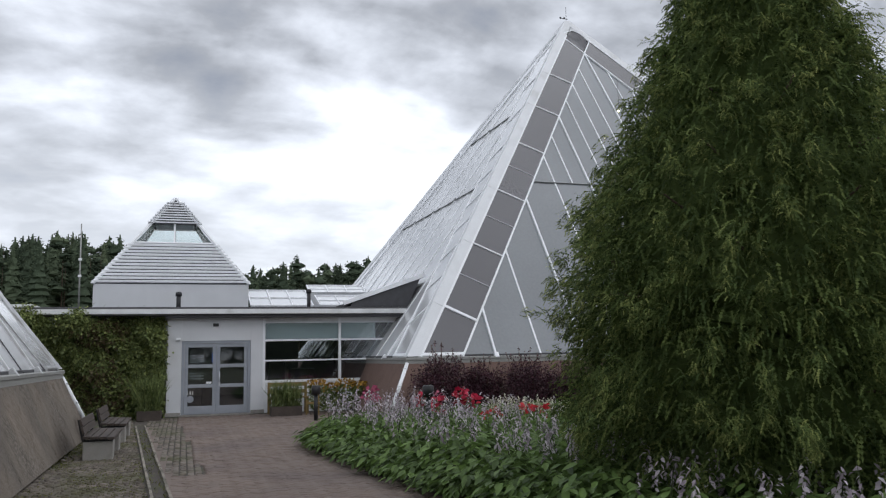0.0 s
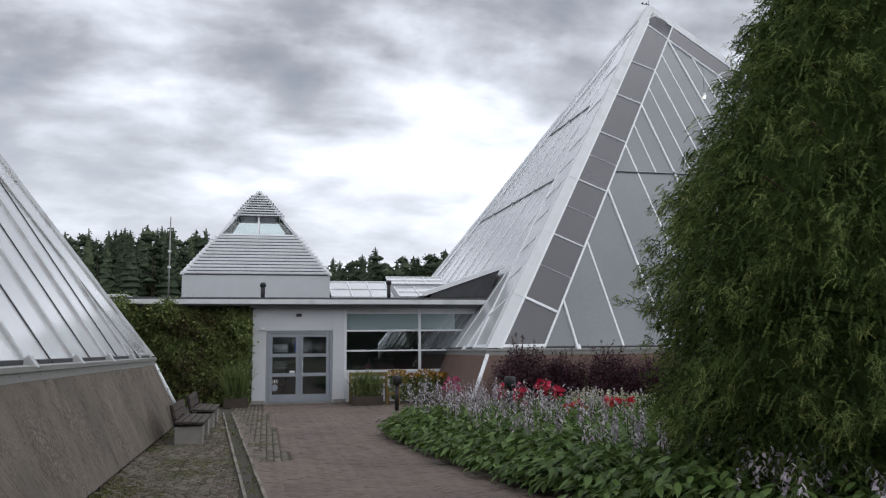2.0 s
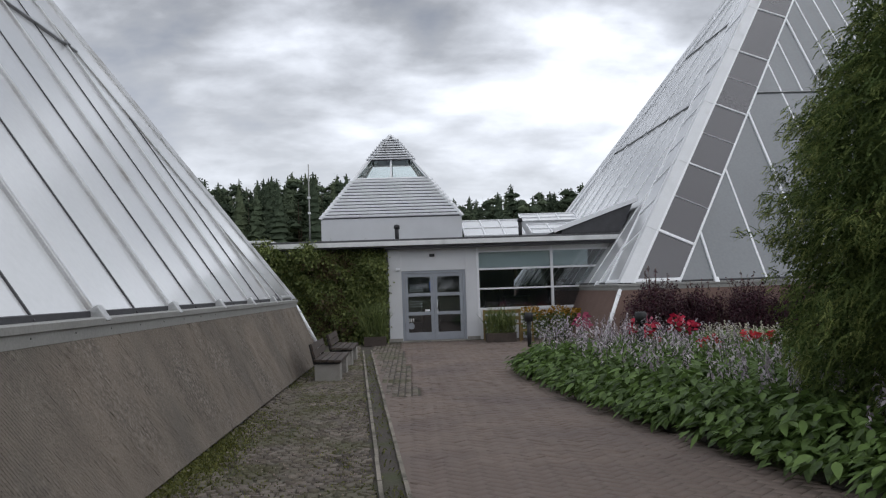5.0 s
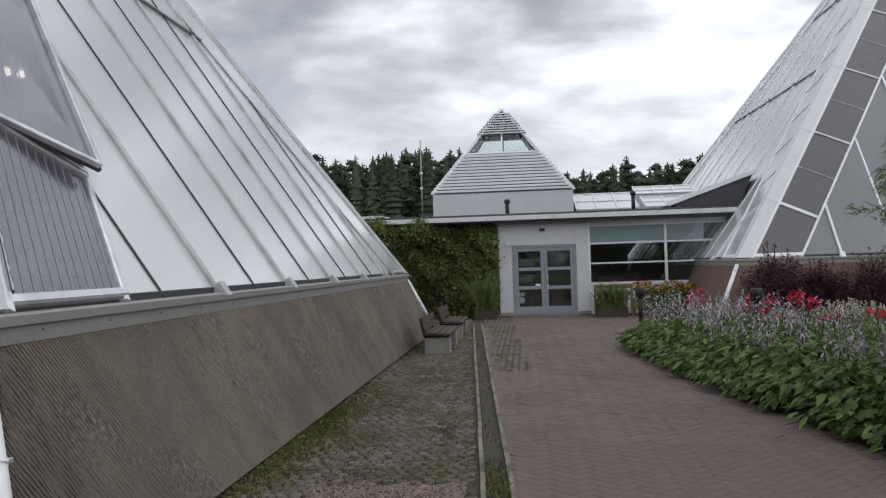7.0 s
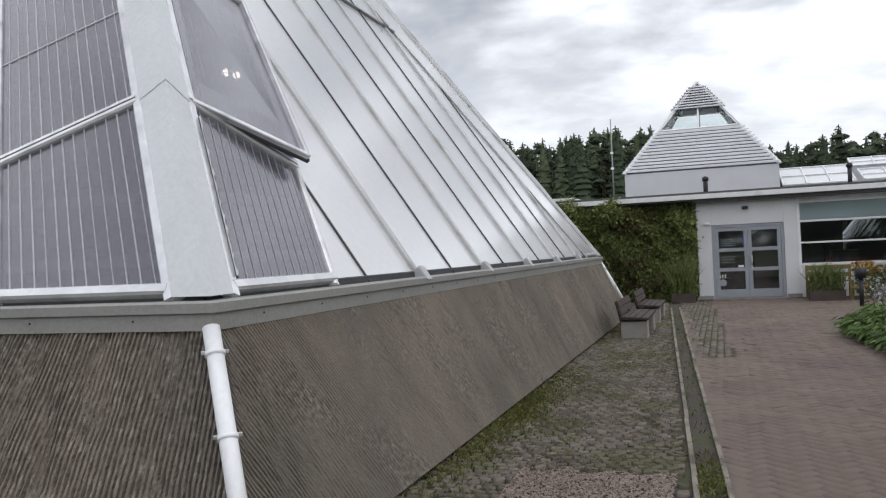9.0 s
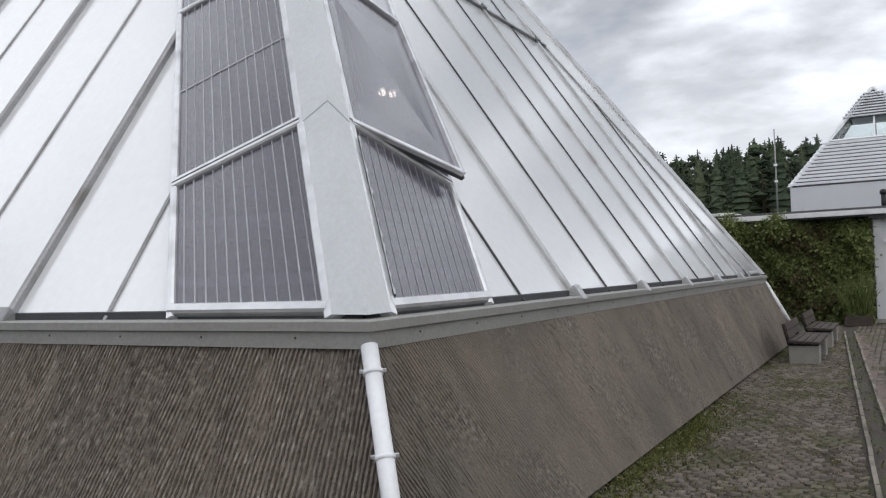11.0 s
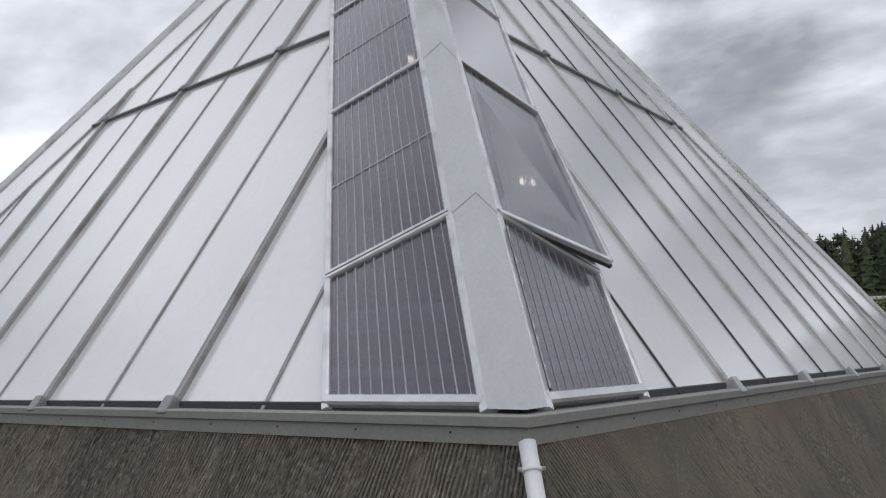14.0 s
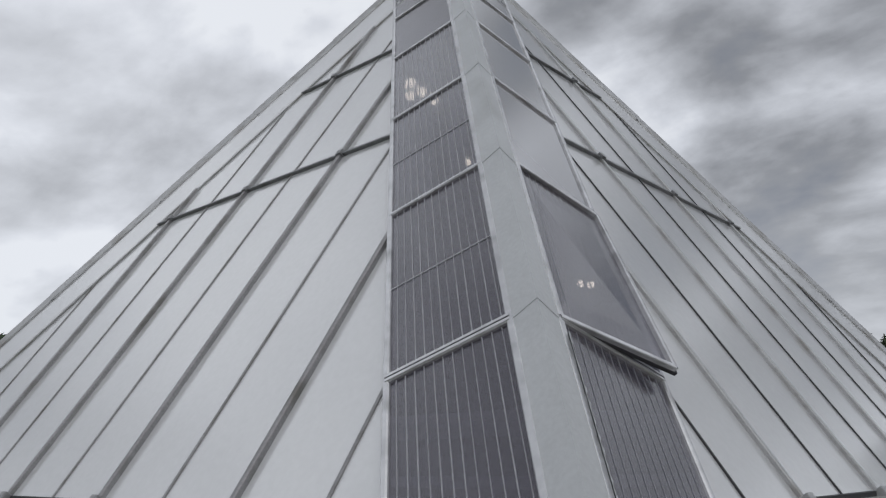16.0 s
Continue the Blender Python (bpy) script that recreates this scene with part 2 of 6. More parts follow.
def weathered_concrete(name, along, lean, grit):
    """Old fluted concrete: pale grit flecks, broad stains and streaks that run down the slope.
    along: the axis of the wall's length; lean: how far the streaks lean as they run down."""
    m = material(name, (0.182, 0.152, 0.123), 0.94, 0, 0.20, 1.3, 0.6, 55, spots=(0.124, 0.109, 0.091), spot_scale=0.8, spot_edge=(0.46, 0.68))
    nt = m.node_tree
    n, l = nt.nodes, nt.links
    p = n["Principled BSDF"]
    col = p.inputs["Base Color"].links[0].from_socket
    tc = n.new("ShaderNodeTexCoord")
    sx = n.new("ShaderNodeSeparateXYZ")
    l.new(tc.outputs["Object"], sx.inputs[0])
    u = n.new("ShaderNodeMath"); u.operation = "MULTIPLY_ADD"
    u.inputs[1].default_value = lean
    l.new(sx.outputs["Z"], u.inputs[0])
    l.new(sx.outputs[along], u.inputs[2])
    cb = n.new("ShaderNodeCombineXYZ")
    l.new(u.outputs[0], cb.inputs[0])
    l.new(sx.outputs["Z"], cb.inputs[1])

    def streak(scale, squash, lo, hi, detail, tone, weight):
        nonlocal col
        mp = n.new("ShaderNodeMapping")
        mp.inputs["Scale"].default_value = (1, squash, 1)
        l.new(cb.outputs[0], mp.inputs[0])
        t = n.new("ShaderNodeTexNoise")
        t.inputs["Scale"].default_value, t.inputs["Detail"].default_value = scale, detail
        l.new(mp.outputs[0], t.inputs[0])
        r = n.new("ShaderNodeMapRange")
        r.inputs["From Min"].default_value, r.inputs["From Max"].default_value = lo, hi
        r.inputs["To Max"].default_value = weight
        l.new(t.outputs["Fac"], r.inputs[0])
        x = n.new("ShaderNodeMix"); x.data_type = "RGBA"
        l.new(r.outputs[0], x.inputs[0])
        l.new(col, x.inputs[6])
        x.inputs[7].default_value = (*tone, 1)
        col = x.outputs[2]

    streak(1.1, 0.16, 0.48, 0.72, 4.0, (0.094, 0.081, 0.068), 0.7)
    streak(4.5, 0.10, 0.54, 0.72, 3.0, (0.102, 0.084, 0.069), 0.12 + 0.38 * grit)
    streak(2.4, 0.05, 0.60, 0.68, 2.0, (0.225, 0.205, 0.178), 0.75 * grit)
    streak(42.0, 0.30, 0.53, 0.68, 3.0, (0.30, 0.275, 0.24), 0.85 * grit)
    streak(75.0, 0.6, 0.55, 0.68, 2.0, (0.07, 0.06, 0.052), 0.25 + 0.4 * grit)
    # patches where the skin has spalled to rough pitted grit
    where = n.new("ShaderNodeTexNoise")
    where.inputs["Scale"].default_value, where.inputs["Detail"].default_value = 0.95, 4.0
    l.new(cb.outputs[0], where.inputs[0])
    pit = n.new("ShaderNodeTexNoise")
    pit.inputs["Scale"].default_value, pit.inputs["Detail"].default_value = 26.0, 4.0
    l.new(tc.outputs["Object"], pit.inputs[0])
    gate = n.new("ShaderNodeMapRange")
    gate.inputs["From Min"].default_value, gate.inputs["From Max"].default_value = 0.47, 0.62
    l.new(where.outputs["Fac"], gate.inputs[0])
    tones = n.new("ShaderNodeValToRGB")
    tones.color_ramp.elements[0].position, tones.color_ramp.elements[0].color = 0.40, (0.060, 0.052, 0.045, 1)
    tones.color_ramp.elements[1].position, tones.color_ramp.elements[1].color = 0.66, (0.29, 0.262, 0.228, 1)
    tones.color_ramp.elements.new(0.52).color = (0.150, 0.128, 0.106, 1)
    l.new(pit.outputs["Fac"], tones.inputs[0])
    share = n.new("ShaderNodeMath"); share.operation = "MULTIPLY"; share.inputs[1].default_value = 0.55
    l.new(gate.outputs[0], share.inputs[0])
    mix = n.new("ShaderNodeMix"); mix.data_type = "RGBA"
    l.new(share.outputs[0], mix.inputs[0])
    l.new(col, mix.inputs[6])
    l.new(tones.outputs[0], mix.inputs[7])
    l.new(mix.outputs[2], p.inputs["Base Color"])
    return m


M_SKIRT = weathered_concrete("ribbed_concrete", "X", -0.15, 1.0)
M_SKIRT_SIDE = weathered_concrete("smooth_worn_concrete", "Y", 0.62, 0.15)
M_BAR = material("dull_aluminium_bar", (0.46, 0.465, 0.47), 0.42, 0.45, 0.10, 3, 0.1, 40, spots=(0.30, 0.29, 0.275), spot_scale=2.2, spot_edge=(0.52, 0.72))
# darker copy of the spotted bar: the front face's shade is in its colour
M_BAR_SHADED = material("shaded_stained_aluminium_bar", (0.29, 0.29, 0.295), 0.42, 0.5, 0.12, 3, 0.1, 40, spots=(0.17, 0.165, 0.155), spot_scale=2.2, spot_edge=(0.50, 0.72))
M_RAIL = material("dark_aluminium_rail", (0.24, 0.245, 0.25), 0.45, 0.5, 0.14, 4, 0.1, 40, spots=(0.14, 0.14, 0.14), spot_scale=2.6, spot_edge=(0.54, 0.72))
M_SKIRT_RED = material("red_brown_concrete", (0.135, 0.085, 0.068), 0.9, 0, 0.15, 2, 0.4, 60)
M_RENDER = material("white_render", (0.59, 0.60, 0.62), 0.75, 0, 0.05, 1.5, 0.15, 90, spots=(0.56, 0.56, 0.56), spot_scale=0.8, spot_edge=(0.55, 0.8))
M_ROOF = material("roof_felt", (0.09, 0.09, 0.095), 0.85, 0, 0.2, 2, 0.3, 60)
M_TRIM = material("pale_fascia", (0.68, 0.685, 0.68), 0.55, 0, 0.08, 2, 0.1, 30, spots=(0.5, 0.5, 0.49), spot_scale=1.4, spot_edge=(0.55, 0.75))
M_DOORFRAME = material("grey_door_paint", (0.30, 0.32, 0.355), 0.4, 0.2, 0.06, 3, 0.05, 40)
M_DARK = material("black_metal", (0.02, 0.02, 0.022), 0.5, 0.2, 0.2)
M_GLASS = sheet_material("window_glass", (0.03, 0.035, 0.04), 0.04, 0.90, 0.0, gloss=0.10, tint=(0.88, 0.91, 0.93))
M_BLIND = material("pale_green_blind", (0.80, 0.88, 0.84), 0.8, 0, 0.05, 2, 0.1, 30)
M_INSIDE = material("interior_wall", (0.48, 0.46, 0.42), 0.9, 0, 0.15, 1)
M_WOOD = material("weathered_wood", (0.055, 0.041, 0.033), 0.75, 0, 0.25, 4, 0.3, 30, stretch=(1, 0.15, 1))
M_CONC = material("cast_concrete", (0.27, 0.255, 0.235), 0.9, 0, 0.15, 3, 0.4, 70, spots=(0.16, 0.15, 0.13), spot_scale=2, spot_edge=(0.5, 0.7))
M_EDGE = material("stone_edging", (0.235, 0.21, 0.175), 0.9, 0, 0.2, 3, 0.4, 60, spots=(0.10, 0.09, 0.07), spot_scale=2.5, spot_edge=(0.45, 0.65))
M_PAVER = material("pinkish_paver", (0.160, 0.122, 0.101), 0.85, 0, 0.10, 1.2, 0.35, 80, island=0.3, spots=(0.112, 0.086, 0.077), spot_scale=0.5, spot_edge=(0.45, 0.7))
M_COBBLE = material("grey_brown_block", (0.140, 0.118, 0.098), 0.9, 0, 0.18, 1.5, 0.4, 70, island=0.7, spots=(0.094, 0.088, 0.052), spot_scale=1.1, spot_edge=(0.46, 0.64))
M_SOIL = material("dark_soil", (0.06, 0.05, 0.042), 0.95, 0, 0.25, 3, 0.6, 40, spots=(0.055, 0.060, 0.027), spot_scale=1.1, spot_edge=(0.48, 0.62))
M_GROUND = material("rough_grass_ground", (0.07, 0.085, 0.035), 0.95, 0, 0.25, 0.4, 0.5, 20, spots=(0.10, 0.085, 0.06), spot_scale=0.2)
M_BARK = material("bark", (0.09, 0.065, 0.045), 0.9, 0, 0.25, 6, 0.6, 30)


# ---- builders ----
def obj(name, verts, faces, mat, parent=None, label="", smooth=False):
    me = bpy.data.meshes.new(name)
    me.from_pydata([tuple(v) for v in verts], [], faces)
    me.materials.append(mat)
    if smooth:
        me.polygons.foreach_set("use_smooth", [True] * len(me.polygons))
    me.update()
    ob = new(name, me)
    if parent:
        ob.parent = parent
    if label:
        ob["label"] = label
    return ob


def part(name, bm, mat, parent=None, label="", smooth=False):
    me = bpy.data.meshes.new(name)
    bm.to_mesh(me)
    bm.free()
    me.materials.append(mat)
    if smooth:
        me.polygons.foreach_set("use_smooth", [True] * len(me.polygons))
    ob = new(name, me)
    if parent:
        ob.parent = parent
    if label:
        ob["label"] = label
    return ob


def empty(name, m=None):
    ob = new(name)
    ob.empty_display_size = 0.2
    if m:
        ob.matrix_basis = m
    return ob


def box_bm(bm, lo, hi, bevel=0.0):
    r = bmesh.ops.create_cube(bm, size=1.0, matrix=Matrix.Translation([(a + b) / 2 for a, b in zip(lo, hi)]) @ Matrix.Diagonal([b - a for a, b in zip(lo, hi)] + [1]))
    if bevel:
        es = list({e for v in r["verts"] for e in v.link_edges})
        bmesh.ops.bevel(bm, geom=es, offset=bevel, segments=2, affect="EDGES", profile=0.6)
    return bm


def box(name, lo, hi, mat, parent=None, label="", bevel=0.0):
    return part(name, box_bm(bmesh.new(), lo, hi, bevel), mat, parent, label)


def prism(name, poly, n, t, mat, parent=None, label=""):
    """A flat polygon of points, given thickness t along -n."""
    k = len(poly)
    n = Vector(n)
    vs = [Vector(p) for p in poly] + [Vector(p) - n * t for p in poly]
    fs = [tuple(range(k)), tuple(range(2 * k - 1, k - 1, -1))] + [(i, i + k, (i + 1) % k + k, (i + 1) % k) for i in range(k)]
    return obj(name, vs, fs, mat, parent, label)


def beam(name, p, q, n, w, h, mat, parent=None, label=""):
    """A bar from p to q, w wide, standing h proud along n, with chamfered upper edges."""
    p, q, n = Vector(p), Vector(q), Vector(n).normalized()
    d = (q - p).normalized()
    s = d.cross(n).normalized() * w / 2
    c = min(w, h) * 0.2
    ring = [-s - n * 0.01, s - n * 0.01, s + n * (h - c), s * (1 - 2 * c / w) + n * h, -s * (1 - 2 * c / w) + n * h, -s + n * (h - c)]
    vs = [p + r for r in ring] + [q + r for r in ring]
    fs = [tuple(range(5, -1, -1)), tuple(range(6, 12))] + [(i, (i + 1) % 6, (i + 1) % 6 + 6, i + 6) for i in range(6)]
    return obj(name, vs, fs, mat, parent, label)


def tube(name, pts, radius, mat, parent=None, label="", sides=12):
    vs, fs = [], []
    pts = [Vector(p) for p in pts]
    for i, p in enumerate(pts):
        d = (pts[min(i + 1, len(pts) - 1)] - pts[max(i - 1, 0)]).normalized()
        a = d.orthogonal().normalized()
        b = d.cross(a)
        r = radius[i] if isinstance(radius, (list, tuple)) else radius
        vs += [p + a * r * math.cos(2 * math.pi * k / sides) + b * r * math.sin(2 * math.pi * k / sides) for k in range(sides)]
    for i in range(len(pts) - 1):
        fs += [(i * sides + k, i * sides + (k + 1) % sides, (i + 1) * sides + (k + 1) % sides, (i + 1) * sides + k) for k in range(sides)]
    fs += [tuple(range(sides - 1, -1, -1)), tuple(range((len(pts) - 1) * sides, len(pts) * sides))]
    return obj(name, vs, fs, mat, parent, label, smooth=True)


def clip(poly, a, b, c):
    """Keep the part of a polygon of (s, v) where a*s + b*v >= c."""
    out = []
    for i, p in enumerate(poly):
        q = poly[(i + 1) % len(poly)]
        fp, fq = a * p[0] + b * p[1] - c, a * q[0] + b * q[1] - c
        if fp >= 0:
            out.append(p)
        if fp * fq < 0:
            k = fp / (fp - fq)
            out.append((p[0] + k * (q[0] - p[0]), p[1] + k * (q[1] - p[1])))
    return out


def bmesh_sphere(r, at):
    bm = bmesh.new()
    bmesh.ops.create_icosphere(bm, subdivisions=2, radius=r, matrix=Matrix.Translation(at))
    return bm


# ---- ground ----
obj("ground", [(-3000, -3000, -0.03), (3000, -3000, -0.03), (3000, 3000, -0.03), (-3000, 3000, -0.03)], [(0, 1, 2, 3)], M_GROUND)
tagged(bpy.data.objects["ground"], "rough grassy ground reaching to the woods", "ground", kind="structure")
# ---- the two pyramid greenhouses ----
def greenhouse(name, label, m, B, zb, A, skirt_out, strip, cap_in, bars_in, transoms, strip_u, strip_drop, detailed, foot_mat, thin_mat, pane_mats, cap_mat, flip, skip=()):
    """A square glass pyramid on a leaning concrete skirt. bars: (s, thick) along a side; strip: width of the clear strip beside each ridge."""
    top = tagged(empty(name, m), label, "greenhouse")
    apex = Vector((B / 2, B / 2, zb + A))
    P = [Vector((0, 0, zb)), Vector((B, 0, zb)), Vector((B, B, zb)), Vector((0, B, zb))]
    L = math.hypot(B / 2, A)
    k = (B / 2) / L
    rib_rng = random.Random(17)
    for f in range(4):
        o, e = P[f], P[(f + 1) % 4]
        d = (e - o).normalized()
        out = Vector((d.y, -d.x, 0))
        up = (-out * (B / 2) + Vector((0, 0, A))).normalized()
        n = d.cross(up).normalized()
        fine = f in detailed
        at = lambda s, v, h=0.0: o + d * s + up * v + n * h
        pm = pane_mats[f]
        is_near = name == "greenhouse_near"
        frame_mat = M_FRAME if is_near else M_WHITE
        lo_v = 0.15
        tri = [(0, lo_v), (B, lo_v), (B, L), (0, L)]
        tri = clip(clip(tri, 1, -k, strip), -1, -k, strip - B)
        bars = sorted((B - s, t) for s, t in bars_in) if f == flip else bars_in
        edges = [strip + k * lo_v] + [s for s, _ in bars] + [B - strip - k * lo_v] if fine else [0, B * 0.25, B * 0.5, B * 0.75, B]
        rails = transoms if name == "greenhouse_near" or f else transoms[:1]
        cuts = [lo_v] + [u * L for u in rails] + [L]
        for s0, s1 in zip(edges[:-1], edges[1:]):
            for v0, v1 in zip(cuts[:-1], cuts[1:]):
                q = clip(clip(clip(clip(tri, 1, 0, s0 + 0.012), -1, 0, -s1 + 0.012), 0, 1, v0), 0, -1, -v1)
                if len(q) > 2 and (f, round(s0, 1)) not in skip:
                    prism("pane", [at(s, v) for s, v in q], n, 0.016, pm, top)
        if fine:
            for s, thick in bars:
                reach = (min(s, B - s) - strip) / k
                if thick:
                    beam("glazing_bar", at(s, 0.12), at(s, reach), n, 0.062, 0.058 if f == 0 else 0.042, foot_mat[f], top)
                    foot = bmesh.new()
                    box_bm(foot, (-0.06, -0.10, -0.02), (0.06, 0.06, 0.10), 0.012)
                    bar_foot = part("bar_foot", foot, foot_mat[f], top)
                    bar_foot.matrix_basis = Matrix.Translation(at(s, 0.15)) @ Matrix((d, up, n)).transposed().to_4x4()
                else:
                    beam("joint_strip", at(s, 0.06), at(s, reach), n, 0.020 if thin_mat[f] is M_SEAM else (0.034 if name == "greenhouse_near" else 0.052), 0.016, thin_mat[f], top)
            if name == "greenhouse_far" and f == 0:
                # narrower panes above the rail: a thin bar between each pair
                for i in (-2.5, -1.5, -0.5, 0.5, 1.5, 2.5):
                    s = B / 2 + 1.33 * i
                    beam("thin_bar", at(s, rails[0] * L), at(s, (min(s, B - s) - strip) / k), n, 0.05, 0.03, thin_mat[f], top)
            for u in rails:
                v = u * L
                beam("transom", at(k * v + strip, v), at(B - k * v - strip, v), n, 0.045, 0.05, M_RAIL, top)
                if f in detailed:
                    for s, thick in bars:
                        if thick and k * v + strip < s < B - k * v - strip:
                            box_j = box_bm(bmesh.new(), (-0.05, -0.045, 0), (0.05, 0.045, 0.085), 0.01)
                            j = part("clamp", box_j, M_RAIL, top)
                            j.matrix_basis = Matrix.Translation(at(s, v)) @ Matrix((d, up, n)).transposed().to_4x4()
        # clear strips beside both ridges
        for side in (0, 1):
            S = (lambda s: s) if side == 0 else (lambda s: B - s)
            us = [0.0] + list(strip_u) + [0.93]
            outer_side = is_near and (f, side) in ((0, 0), (1, 1))
            frame_mat = M_BAR if outer_side else (M_FRAME if is_near else M_WHITE)
            for i, (u0, u1) in enumerate(zip(us[:-1], us[1:])):
                a0 = lo_v + 0.05 if i == 0 else u0 * L
                b0 = lo_v + 0.05 if i == 0 else (u0 + strip_drop) * L
                a1, b1 = u1 * L, min((u1 + strip_drop), 0.96) * L
                quad = [(k * b0 + cap_in, b0), (k * a0 + strip, a0), (k * a1 + strip, a1), (k * b1 + cap_in, b1)]
                if side:
                    quad = [(S(s), v) for s, v in reversed(quad)]
                lifted = fine and (f, side, i) in OPEN_VENTS.get(name, ())
                if lifted:
                    # a vent that stands open at its free lower corner
                    hs = (0.03, 0.16, 0.05, 0.03)
                    pts = [at(s, v, h) for (s, v), h in zip(quad, hs)]
                    vent = prism("vent_pane", pts, n, 0.016, M_STRIP_NEAR, top, "clear ribbed vent pane standing open")
                    for q0, q1 in ((0, 1), (1, 2), (2, 3), (3, 0)):
                        beam("vent_frame", pts[q0], pts[q1], n, 0.055, 0.04, frame_mat, vent)
                    beam("vent_rail", pts[0] - n * 0.02, pts[1] - n * 0.02 + (pts[1] - pts[0]) * 0.03, n, 0.06, 0.025, M_SEAM, vent)
                else:
                    sheet = M_PANE if f == 3 else M_STRIP
                    if is_near:
                        sheet = M_PANE if outer_side else M_STRIP_NEAR
                        # upper panes get the reflected sky as a paler base colour
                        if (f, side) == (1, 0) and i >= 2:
                            sheet = M_STRIP_SHEEN_MID if i == 2 else M_STRIP_SHEEN
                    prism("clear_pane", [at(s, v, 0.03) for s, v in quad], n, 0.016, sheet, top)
                if fine:
                    ra, rb = at(S(k * a1 + strip), a1), at(S(k * b1 + cap_in), b1)
                    beam("strip_transom", ra, rb, n, 0.04 if outer_side else (0.055 if i else 0.1), 0.02 if outer_side else 0.065, frame_mat, top)
                    if i == 0 and is_near and not outer_side:
                        beam("transom_gap", ra, rb, n, 0.014, 0.068, M_SEAM, top)
                    if i == 0:
                        beam("bottom_rail", at(S(k * a0 + strip), a0), at(S(k * b0 + cap_in), b0), n, 0.075 if is_near else 0.11, 0.07, frame_mat, top)
                    if name == "greenhouse_far" and 0 < i < 4:
                        ma, mb = (a0 + a1) / 2, (b0 + b1) / 2
                        beam("sheet_joint", at(S(k * ma + strip), ma, 0.04), at(S(k * mb + cap_in), mb, 0.04), n, 0.022, 0.008, M_RIB, top)
                    if is_near and (f, side) == (0, 1) and i in (1, 2):
                        ma, mb = a0 + 0.47 * (a1 - a0), b0 + 0.47 * (b1 - b0)
                        beam("sheet_joint", at(S(k * ma + strip), ma, 0.034), at(S(k * mb + cap_in), mb, 0.034), n, 0.014, 0.005, M_RIB, top)
                    if is_near and i < 4 and f in (0, 1) and not outer_side and not (f == 1 and i >= 2):
                        # ribs of the twin-wall sheet run along the ridge
                        for r in range(1, 13):
                            w = r / 13
                            s0r, v0r = k * a0 + strip + (k * b0 + cap_in - k * a0 - strip) * w, a0 + (b0 - a0) * w
                            s1r, v1r = k * a1 + strip + (k * b1 + cap_in - k * a1 - strip) * w, a1 + (b1 - a1) * w
                            wide = (0.004 + 0.005 * rib_rng.random()) if f == 0 else 0.006
                            ends = (v0r + 0.03, v1r - 0.03)
                            s1r = s0r + (s1r - s0r) * (ends[1] - v0r) / (v1r - v0r)
                            beam("sheet_rib", at(S(s0r), ends[0], 0.032), at(S(s1r), ends[1], 0.032), n, wide, 0.003, M_RIB if f == 0 else M_RIB_FAINT, top)
            if (f, side) == (1, 0) and is_near:
                # crumbling sealant beside the cap, over a dark gap
                beam("sealant_gap", at(S(k * 0.25 + cap_in + 0.045), 0.25, 0.05), at(S(k * 1.6 + cap_in + 0.045), 1.6, 0.05), n, 0.022, 0.012, M_SEAM, top)
                ragged = []
                for q in range(46):
                    v0 = 0.25 + 0.03 * q
                    ragged += [at(S(k * v0 + cap_in + 0.012), v0, 0.078), at(S(k * v0 + cap_in + 0.034 + 0.016 * rib_rng.random() ** 2), v0, 0.070)]
                obj("sealant", ragged, [(2 * q, 2 * q + 1, 2 * q + 3, 2 * q + 2) for q in range(45)], M_CAP, top, "ragged old sealant")
            # edge bars of the strip
            if fine:
                beam("strip_bar", at(S(k * 0.13 + strip), 0.13), at(S(k * 0.93 * L + strip), 0.93 * L), n, 0.06, 0.03 if outer_side else 0.06, frame_mat, top)
                beam("ridge_bar", at(S(k * 0.13 + cap_in), 0.13), at(S(k * 0.93 * L + cap_in), 0.93 * L), n, 0.07, 0.03 if outer_side else 0.06, M_RAIL if outer_side else frame_mat, top)
        # skirt and gutter
        rib(top, o, e, d, out, zb, skirt_out, fine and name == "greenhouse_near", n)
        prof = [(-0.10, -0.028), (0.018, -0.028), (0.018, 0.062), (0.040, 0.070), (0.040, 0.122), (0.028, 0.134), (-0.10, 0.134)]
        ring0 = [o + out * a - d * a + Vector((0, 0, b - 0.01)) for a, b in prof]
        ring1 = [e + out * a + d * a + Vector((0, 0, b - 0.01)) for a, b in prof]
        kk = len(prof)
        gut = obj("gutter", ring0 + ring1, [(i, i + kk, (i + 1) % kk + kk, (i + 1) % kk) for i in range(kk)] + [tuple(range(kk)), tuple(range(2 * kk - 1, kk - 1, -1))], M_GUTTER, top)
        if fine and is_near:
            # screw heads along the gutter's face
            for q in range(10):
                a = (e - d * (0.5 + 0.74 * q)) if f == 0 else (o + d * (0.5 + 0.74 * q))
                tube("screw", [a + out * 0.012 + Vector((0, 0, 0.02)), a + out * 0.022 + Vector((0, 0, 0.02))], 0.007, M_DARK, gut, sides=6)
        # near-black strip that paints the shadow gap between panes and gutter
        beam("shadow_gap_flashing", o + d * 0.1 - out * 0.115 + Vector((0, 0, 0.14)), e - d * 0.1 - out * 0.115 + Vector((0, 0, 0.14)), out, 0.075, 0.032, M_SEAM, top)
        # ridge cap: a broad folded sheet on the corner, in lengths that overlap
        c = P[f]
        rd = (apex - c).normalized()
        o2 = P[(f - 1) % 4]
        dprev = (o2 - c).normalized()
        rl = (apex - c).length
        nrm = (c - Vector((B / 2, B / 2, zb)))
        nrm = (nrm - rd * nrm.dot(rd)).normalized()
